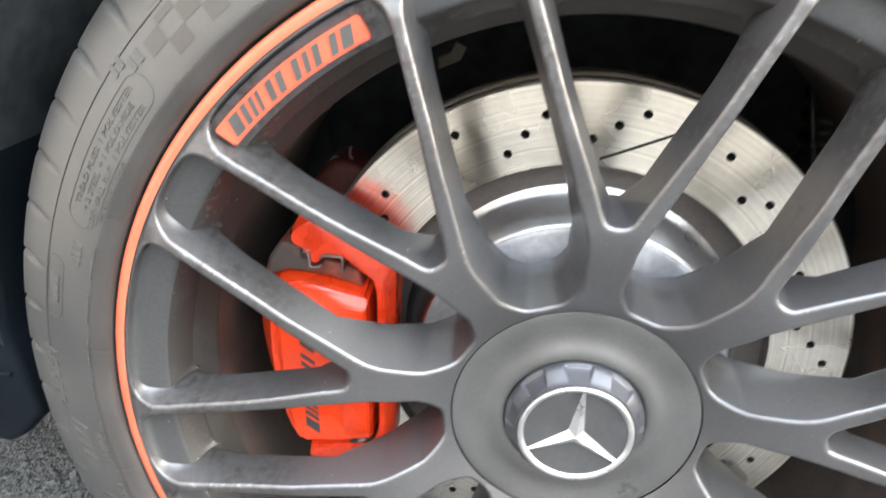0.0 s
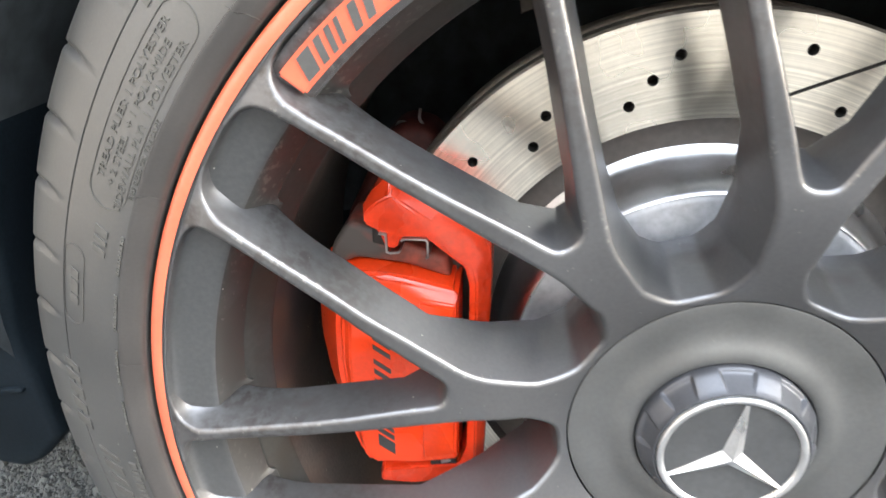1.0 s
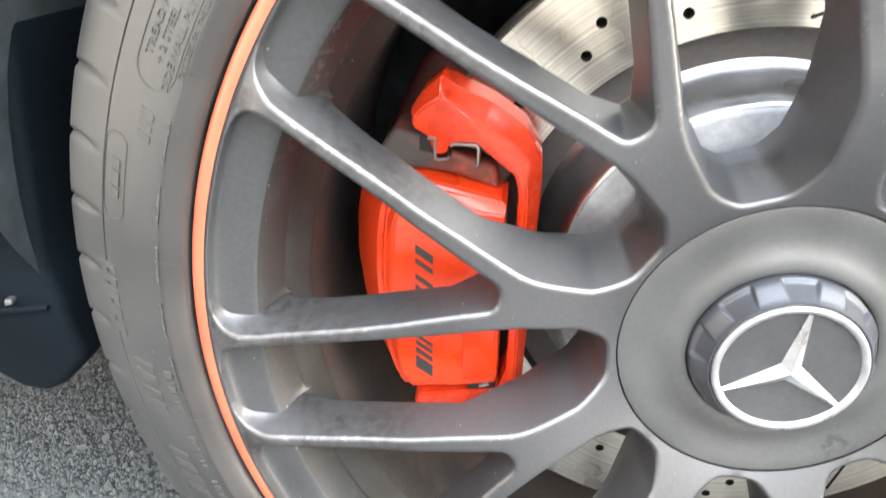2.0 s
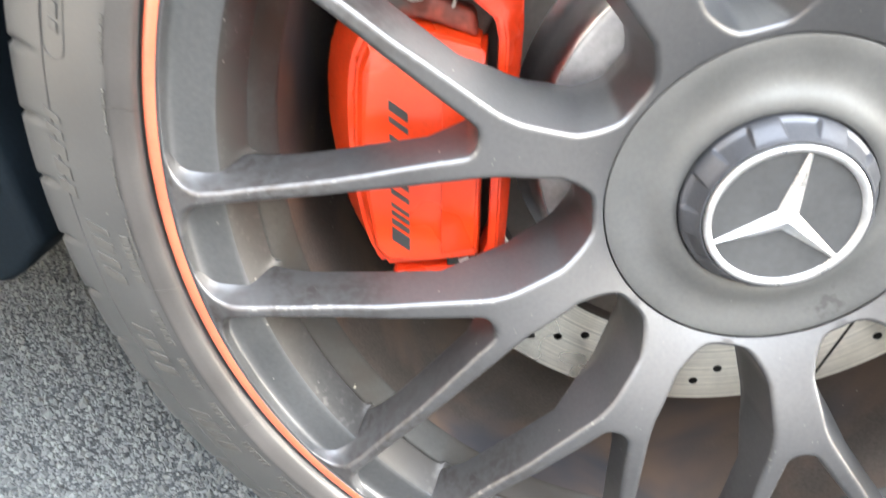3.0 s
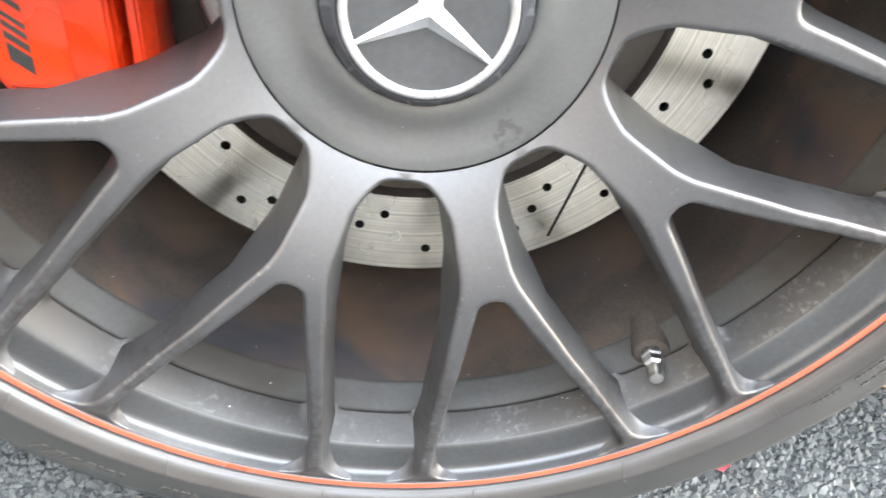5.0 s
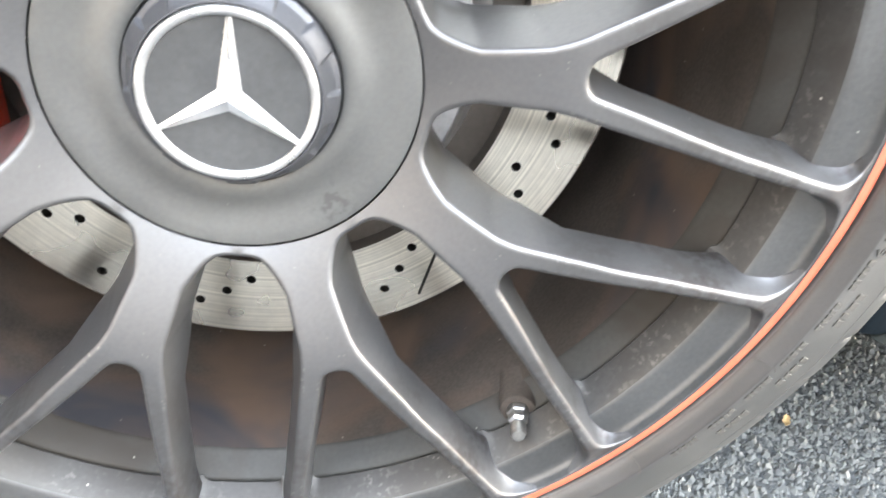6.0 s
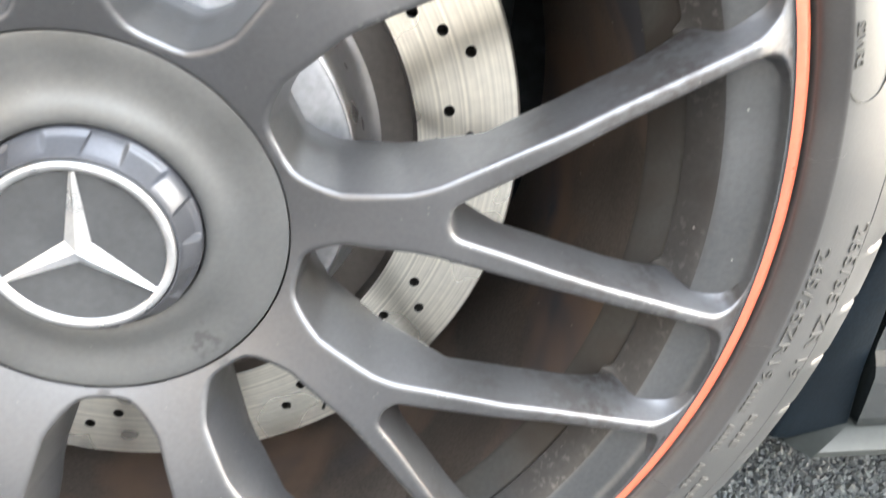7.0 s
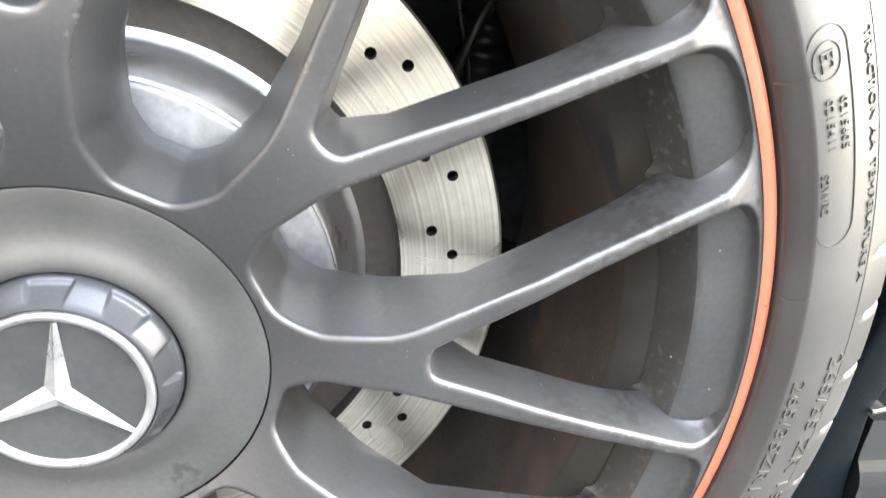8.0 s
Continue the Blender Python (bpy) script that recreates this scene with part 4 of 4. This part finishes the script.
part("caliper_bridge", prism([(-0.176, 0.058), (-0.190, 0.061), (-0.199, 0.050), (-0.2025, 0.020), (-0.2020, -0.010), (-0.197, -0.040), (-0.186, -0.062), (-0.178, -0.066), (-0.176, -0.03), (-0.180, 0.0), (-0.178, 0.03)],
                             0.0790, 0.1500, 0.004), DARK_RED, caliper, "dark red casting over the disc edge")
FRAME = [(-0.1085, 0.060), (-0.1092, 0.073), (-0.1177, 0.0860), (-0.1320, 0.0960), (-0.1500, 0.1040), (-0.1560, 0.1080), (-0.1650, 0.1000), (-0.1700, 0.0920), (-0.1695, 0.0850), (-0.1620, 0.0812), (-0.1590, 0.0730),
         (-0.1528, 0.0725), (-0.1510, 0.0780), (-0.1395, 0.0785), (-0.1300, 0.0705), (-0.1215, 0.0640), (-0.1192, 0.055), (-0.1203, -0.0440), (-0.124, -0.0560), (-0.150, -0.0610), (-0.168, -0.0640), (-0.170, -0.0740),
         (-0.150, -0.0745), (-0.122, -0.0680), (-0.1110, -0.0600)]
FRAME_FRONT = [(-0.1150, 0.056), (-0.1172, 0.066), (-0.1245, 0.0765), (-0.1370, 0.0880), (-0.1505, 0.0975), (-0.1555, 0.1000), (-0.1625, 0.0960), (-0.1680, 0.0905), (-0.1680, 0.0858), (-0.1612, 0.0822), (-0.1582, 0.0740),
               (-0.1535, 0.0735), (-0.1515, 0.0790), (-0.1390, 0.0795), (-0.1295, 0.0715), (-0.1208, 0.0648), (-0.1185, 0.055), (-0.1196, -0.0445), (-0.1236, -0.0568), (-0.150, -0.0618), (-0.166, -0.0648), (-0.168, -0.0732),
               (-0.150, -0.0735), (-0.124, -0.0670), (-0.1150, -0.0590)]
part("caliper_frame", loft(FRAME_FRONT, FRAME, 0.0500, 0.0580, 0.0009), RED_CAST, caliper, "red bracket frame round the pad")
part("frame_root", prism(FRAME, 0.0575, 0.0800, 0.0004, 1), RED_CAST, caliper)
part("brake_pad", prism([(-0.1275, 0.050), (-0.1205, 0.062), (-0.124, 0.069), (-0.150, 0.079), (-0.176, 0.075), (-0.176, -0.060), (-0.1275, -0.055)], 0.0700, 0.0920, 0.002), PAD, caliper, "dark grey brake pad plate")
# Solid black block; its colour stands in for shade in the gap.
part("pad_gap_shade", prism([(-0.1265, 0.055), (-0.1160, 0.066), (-0.1150, -0.052), (-0.1265, -0.058)], 0.0740, 0.0900, 0.001, 1), HOLE_SHADE, caliper, "black block painted as the gap's shade beside the pad")
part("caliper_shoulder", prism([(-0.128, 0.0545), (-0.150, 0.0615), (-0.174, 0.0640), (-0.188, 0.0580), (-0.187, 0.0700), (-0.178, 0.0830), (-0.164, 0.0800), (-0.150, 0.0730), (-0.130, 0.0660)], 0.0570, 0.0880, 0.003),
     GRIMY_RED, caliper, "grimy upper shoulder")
part("face_step", prism([(-0.1425, 0.0475), (-0.1262, 0.0440), (-0.1262, -0.0450), (-0.1425, -0.0490)], 0.0444, 0.0462, 0.0007, 2), RED, caliper)


def bent_strip(points, y0, y1, thick=0.0010):
    """Thin sheet metal bent along an outline of (x, z) points."""
    bm = bmesh.new()
    p = [Vector(q) for q in points]
    rings_ = []
    for i, c in enumerate(p):
        a = (p[i] - p[i - 1]).normalized() if i else (p[1] - p[0]).normalized()
        b = (p[i + 1] - p[i]).normalized() if i + 1 < len(p) else a
        t = (a + b).normalized()
        n = Vector((t.y, -t.x)) * thick * 0.5 / max(abs(t.dot(a)), 0.5)
        rings_.append([bm.verts.new((q.x, y, q.y)) for q, y in ((c + n, y0), (c - n, y0), (c - n, y1), (c + n, y1))])
    for a, b in zip(rings_, rings_[1:]):
        for j in range(4):
            bm.faces.new((a[j], b[j], b[(j + 1) % 4], a[(j + 1) % 4]))
    bm.faces.new(rings_[0])
    bm.faces.new(rings_[-1][::-1])
    return bm


# Black block in place of the shade inside this slot.
part("pad_slot_shade", prism([(-0.1660, 0.0730), (-0.1590, 0.0715), (-0.1588, 0.0790), (-0.1615, 0.0815), (-0.1660, 0.0830)], 0.0562, 0.0640, 0.0006, 1), HOLE_SHADE, caliper, "black block for the slot's shade beside the clip")
part("pad_clip", bent_strip([(-0.1612, 0.0815), (-0.1580, 0.0812), (-0.1577, 0.0722), (-0.1560, 0.0716), (-0.1520, 0.0722), (-0.1512, 0.0735)], 0.0486, 0.0640), STEEL, caliper, "bent silver spring clip", smooth=False)
part("pad_clip", bent_strip([(-0.1508, 0.0780), (-0.1495, 0.0792), (-0.1392, 0.0792), (-0.1382, 0.0780), (-0.1382, 0.0702), (-0.1392, 0.0694)], 0.0486, 0.0640), STEEL, caliper, "bent silver spring clip", smooth=False)
# Dark block drawn where the opening under the pad is only shaded.
part("pin_pocket_shade", prism([(-0.1400, -0.0535), (-0.1262, -0.0490), (-0.1250, -0.0560), (-0.1395, -0.0585)], 0.0492, 0.0620, 0.0006, 1), HOLE_SHADE, caliper, "dark block for the slot's shade under the pad")
part("guide_pin", sweep([(-0.1335, 0.0484, -0.0545), (-0.1315, 0.0484, -0.0538), (-0.1285, 0.0484, -0.0526)], 0.0011, 8, 2), STEEL, caliper, "small steel pin end")


def caliper_marking():
    """Dark slanted bars and block strokes that run up the caliper face."""
    x0, x1 = -0.1668, -0.1581

    def bars(polys):
        bm = bmesh.new()
        for pts in polys:
            hi = [bm.verts.new((x, 0.04515, z)) for x, z in pts]
            lo = [bm.verts.new((x, 0.0457, z)) for x, z in pts]
            bm.faces.new(hi)
            for i in range(len(pts)):
                j = (i + 1) % len(pts)
                bm.faces.new((lo[i], lo[j], hi[j], hi[i]))
        return bm
    z = -0.0425
    for w in (0.0075, 0.0030, 0.0024, 0.0020):
        part("caliper_bar", bars([[(x0, z), (x1, z - 0.0062), (x1, z - 0.0062 + w), (x0, z + w)]]), EMBLEM, caliper, "black slanted bar", smooth=False)
        z += w + 0.0020
    z += 0.0030
    for w, gap in ((0.0026, 0.0040), (0.0026, 0.0060), (0.0028, 0.0032), (0.0028, 0.0032), (0.0028, 0.0060), (0.0026, 0.0030), (0.0045, 0.0030)):
        part("caliper_bar", bars([[(x0, z), (x1, z - 0.0062), (x1, z - 0.0062 + w), (x0, z + w)]]), EMBLEM, caliper, "black slanted bar", smooth=False)
        z += w + gap


caliper_marking()

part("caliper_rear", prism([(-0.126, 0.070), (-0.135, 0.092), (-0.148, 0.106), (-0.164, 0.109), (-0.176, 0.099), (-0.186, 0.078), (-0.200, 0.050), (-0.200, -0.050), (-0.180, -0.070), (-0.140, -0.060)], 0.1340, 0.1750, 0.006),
     DARK_RED, caliper, "dark red rear half")


part("spring_wire", sweep([(-0.1690, 0.148, 0.1040), (-0.1660, 0.146, 0.1075), (-0.1605, 0.146, 0.1060), (-0.1570, 0.147, 0.1010)], 0.0010, 6, 5), STEEL, caliper, "thin bent steel wire")
part("spring_wire", sweep([(-0.1545, 0.148, 0.1150), (-0.1550, 0.146, 0.1100), (-0.1530, 0.146, 0.1060), (-0.1515, 0.147, 0.1020)], 0.0010, 6, 5), STEEL, caliper, "thin bent steel wire")

# ---- suspension behind the disc ----
BLACK_RUBBER = mat("black_suspension_rubber", (0.012, 0.013, 0.014), 0.32, 0, 0, 0.5, (300, 0.2), (20, 0.2))
strut = thing("suspension_strut", "black suspension strut with ribbed rubber bellows behind the disc", "suspension strut")


def ribbed(x, y, z0, z1, radius, ribs):
    bm = bmesh.new()
    last = None
    for i in range(ribs * 8 + 1):
        u = i / (ribs * 8)
        r = radius * (1 + 0.14 * math.cos(6.2832 * ribs * u))
        ring_ = [bm.verts.new((x + r * math.cos(6.2832 * j / 28), y + r * math.sin(6.2832 * j / 28), z0 + (z1 - z0) * u)) for j in range(28)]
        if last:
            for j in range(28):
                bm.faces.new((last[j], last[(j + 1) % 28], ring_[(j + 1) % 28], ring_[j]))
        last = ring_
    return bm


part("bellows", ribbed(0.190, 0.240, 0.075, 0.230, 0.017, 9), BLACK_RUBBER, strut, "ribbed black rubber bellows")
part("strut_tube", sweep([(0.190, 0.240, -0.08), (0.190, 0.240, 0.0), (0.190, 0.240, 0.085)], 0.014, 20), SOOT, strut)
hose = part("brake_hose", sweep([(0.225, 0.26, 0.23), (0.200, 0.20, 0.165), (0.172, 0.18, 0.115), (0.150, 0.19, 0.060), (0.10, 0.20, 0.0)], 0.0032), BLACK_RUBBER)
hose.location = HUB
tagged(hose, "thin black rubber brake hose behind the disc", "hose")
cable = part("sensor_cable", sweep([(0.150, 0.27, 0.23), (0.158, 0.21, 0.165), (0.163, 0.19, 0.120), (0.170, 0.19, 0.070), (0.13, 0.21, 0.0)], 0.0018), BLACK_RUBBER)
cable.location = HUB
tagged(cable, "thin black sensor cable behind the disc", "cable")
bracket = part("cable_bracket", prism([(-0.100, 0.160), (-0.084, 0.166), (-0.080, 0.176), (-0.088, 0.180), (-0.092, 0.172), (-0.101, 0.169)], 0.196, 0.199, 0.0006, 1), RUST)
bracket.location = HUB
tagged(bracket, "small bent bare metal bracket behind the disc", "bracket")

# ---- bodywork round the wheel ----
car = thing("car", "black car with plastic bumper corner and gloss grey side skirt", "car", (0, 0.4, 0))
car_base = Matrix.Translation(HUB - Vector((0, 0.4, 0)))


def arch_liner():
    bm = bmesh.new()
    rows = []
    for i in range(61):
        a = -99 + 208 * i / 60
        rows.append([bm.verts.new(polar(r, a, y)) for r, y in ((0.3800, 0.062 - 0.085 * max(math.cos(radians(a)), 0) ** 0.5), (0.3800, 0.3600), (0.0200, 0.3620))])
    for p, q in zip(rows, rows[1:]):
        for j in range(2):
            bm.faces.new((p[j], q[j], q[j + 1], p[j + 1]))
    return bm


def car_part(name, bm, material, label):
    bm.transform(car_base)
    return part(name, bm, material, car, label)


car_part("wheel_arch_liner", arch_liner(), SOOT, "black felt wheel arch liner")


def wing():
    """Black panel with the wheel opening cut out."""
    bm = bmesh.new()
    inner, outer_ = [], []
    for i in range(61):
        a = -97 + 200 * i / 60
        lip_ = 0.066 - 0.085 * max(math.cos(radians(a)), 0) ** 0.5
        inner.append(bm.verts.new(polar(0.3800, a, lip_)))
        x, z = 0.9 * math.sin(radians(a)), 0.6 * max(math.cos(radians(a)), -0.17)
        outer_.append(bm.verts.new((max(-0.9, min(0.9, 1.4 * x)), lip_ + 0.004, z)))
    for i in range(60):
        bm.faces.new((inner[i], inner[i + 1], outer_[i + 1], outer_[i]))
    return bm


car_part("wing_panel", wing(), PLASTIC, "black body panel round the wheel opening")


def car_shell():
    """Plain mass of the car behind the wheel arch."""
    side = [(-1.00, -0.16), (1.80, -0.16), (1.80, 0.55), (1.55, 0.62), (1.10, 0.96), (0.20, 1.00), (-0.35, 0.70), (-0.95, 0.58), (-1.05, 0.30)]
    bm = prism(side, 0.372, 2.05, 0.03, 3)
    for v in bm.verts:
        if v.co.z > 0.56:
            v.co.y += (1.2 - v.co.y) * 0.55 * (v.co.z - 0.56)
    return bm


car_part("body_shell", car_shell(), PLASTIC, "plain black body shell")
car_part("bumper_corner", prism([(-0.366, -0.068), (-0.384, -0.088), (-0.398, -0.0965), (-0.414, -0.0945), (-0.436, -0.080), (-0.50, -0.045), (-0.90, 0.05), (-0.90, 0.30), (-0.33, 0.30), (-0.36, 0.12), (-0.376, 0.0)],
                                    0.060, 0.360, 0.006), PLASTIC, "black textured plastic bumper corner")
car_part("bumper_flap", prism([(-0.3790, -0.0300), (-0.3795, -0.0335), (-0.4150, -0.0395), (-0.4700, -0.0290), (-0.56, 0.0), (-0.56, 0.004), (-0.4700, -0.0250), (-0.4150, -0.0350)], 0.0572, 0.0640, 0.0012, 2), PLASTIC, "folded lower flap edge")
car_part("flap_clip", prism([(-0.4040, -0.0310), (-0.3990, -0.0300), (-0.3985, -0.0265), (-0.4030, -0.0270)], 0.0560, 0.0620, 0.0008, 2), STEEL, "small pale clip")
car_part("skirt_end", prism([(0.338, -0.147), (0.350, -0.149), (0.388, -0.139), (0.382, -0.100), (0.3795, -0.054), (0.395, 0.02), (0.395, 0.30), (0.330, 0.30), (0.366, 0.0), (0.350, -0.08)], 0.052, 0.36, 0.003), PLASTIC, "black plastic skirt end")


def sill(section, starts, end):
    """Long moulding: a section of (y, z) points drawn out along the car, each point from its own start."""
    bm = bmesh.new()
    a = [bm.verts.new((x, y, z)) for (y, z), x in zip(section, starts)]
    b = [bm.verts.new((end, y, z)) for y, z in section]
    n = len(a)
    for i in range(n):
        bm.faces.new((a[i], b[i], b[(i + 1) % n], a[(i + 1) % n]))
    bm.faces.new(a)
    bm.faces.new(b[::-1])
    bmesh.ops.bevel(bm, geom=[e for e in bm.edges if e.calc_face_angle(0) > 0.6], offset=0.0015, segments=2, affect="EDGES")
    return bm


car_part("skirt_panel", sill([(0.0490, -0.1370), (0.0468, -0.1200), (0.0464, -0.1000), (0.0472, -0.0940), (0.0488, -0.0895), (0.0508, -0.0860), (0.0518, -0.0800), (0.0524, -0.0600), (0.3600, -0.0500), (0.3600, -0.1370)],
                             [0.3890, 0.3860, 0.3842, 0.3830, 0.3822, 0.3818, 0.3820, 0.3830, 0.4000, 0.4000], 1.2), GLOSS, "gloss grey painted side skirt")
car_part("skirt_lip", sill([(0.0520, -0.1365), (0.0380, -0.1455), (0.0375, -0.1490), (0.0600, -0.1520), (0.3600, -0.1520), (0.3600, -0.1365)], [0.3880, 0.3600, 0.3560, 0.3480, 0.3700, 0.3900], 1.2), LIP_PAINT, "satin grey lower skirt edge")
car_part("skirt_clip", prism([(0.3770, -0.0540), (0.3850, -0.0520), (0.3850, -0.0495), (0.3770, -0.0510)], 0.0490, 0.0600, 0.0006, 1), STEEL, "small pale clip")

# ---- litter on the asphalt ----
def scrap(name, at, size, colour, label, category, seed, turn=0.4):
    """Small curled flake lying on the ground."""
    rng = random.Random(seed)
    bm = bmesh.new()
    rows_ = []
    for i in range(7):
        u = i / 6 - 0.5
        half = 0.5 * size[1] * (1 - (2 * u) ** 4 * 0.7) * rng.uniform(0.8, 1.1)
        rows_.append([bm.verts.new((u * size[0] * math.cos(turn) - w * half * math.sin(turn), u * size[0] * math.sin(turn) + w * half * math.cos(turn),
                                    0.0016 + 0.0022 * abs(w) + 0.002 * u * u * 4 + rng.uniform(0, 0.0006))) for w in (-1, -0.4, 0.4, 1)])
    for p, q in zip(rows_, rows_[1:]):
        for j in range(3):
            bm.faces.new((p[j], p[j + 1], q[j + 1], q[j]))
    res = bmesh.ops.extrude_face_region(bm, geom=bm.faces[:])
    for v in res["geom"]:
        if isinstance(v, bmesh.types.BMVert):
            v.co.z += 0.0004
    ob = part(name, bm, mat(name + "_surface", colour, 0.6, 0, 0, 0.4, (300, 0.2)))
    ob.location = (at[0], at[1], 0.0)
    return tagged(ob, label, category)


scrap("paper_scrap", (0.235, 0.068), (0.016, 0.010), (0.55, 0.10, 0.12), "torn pinkish red paper scrap on the asphalt", "paper scrap", 1)
scrap("dry_leaf", (0.412, 0.150), (0.013, 0.006), (0.45, 0.32, 0.16), "small dry orange leaf on the asphalt", "leaf", 2, 1.0)
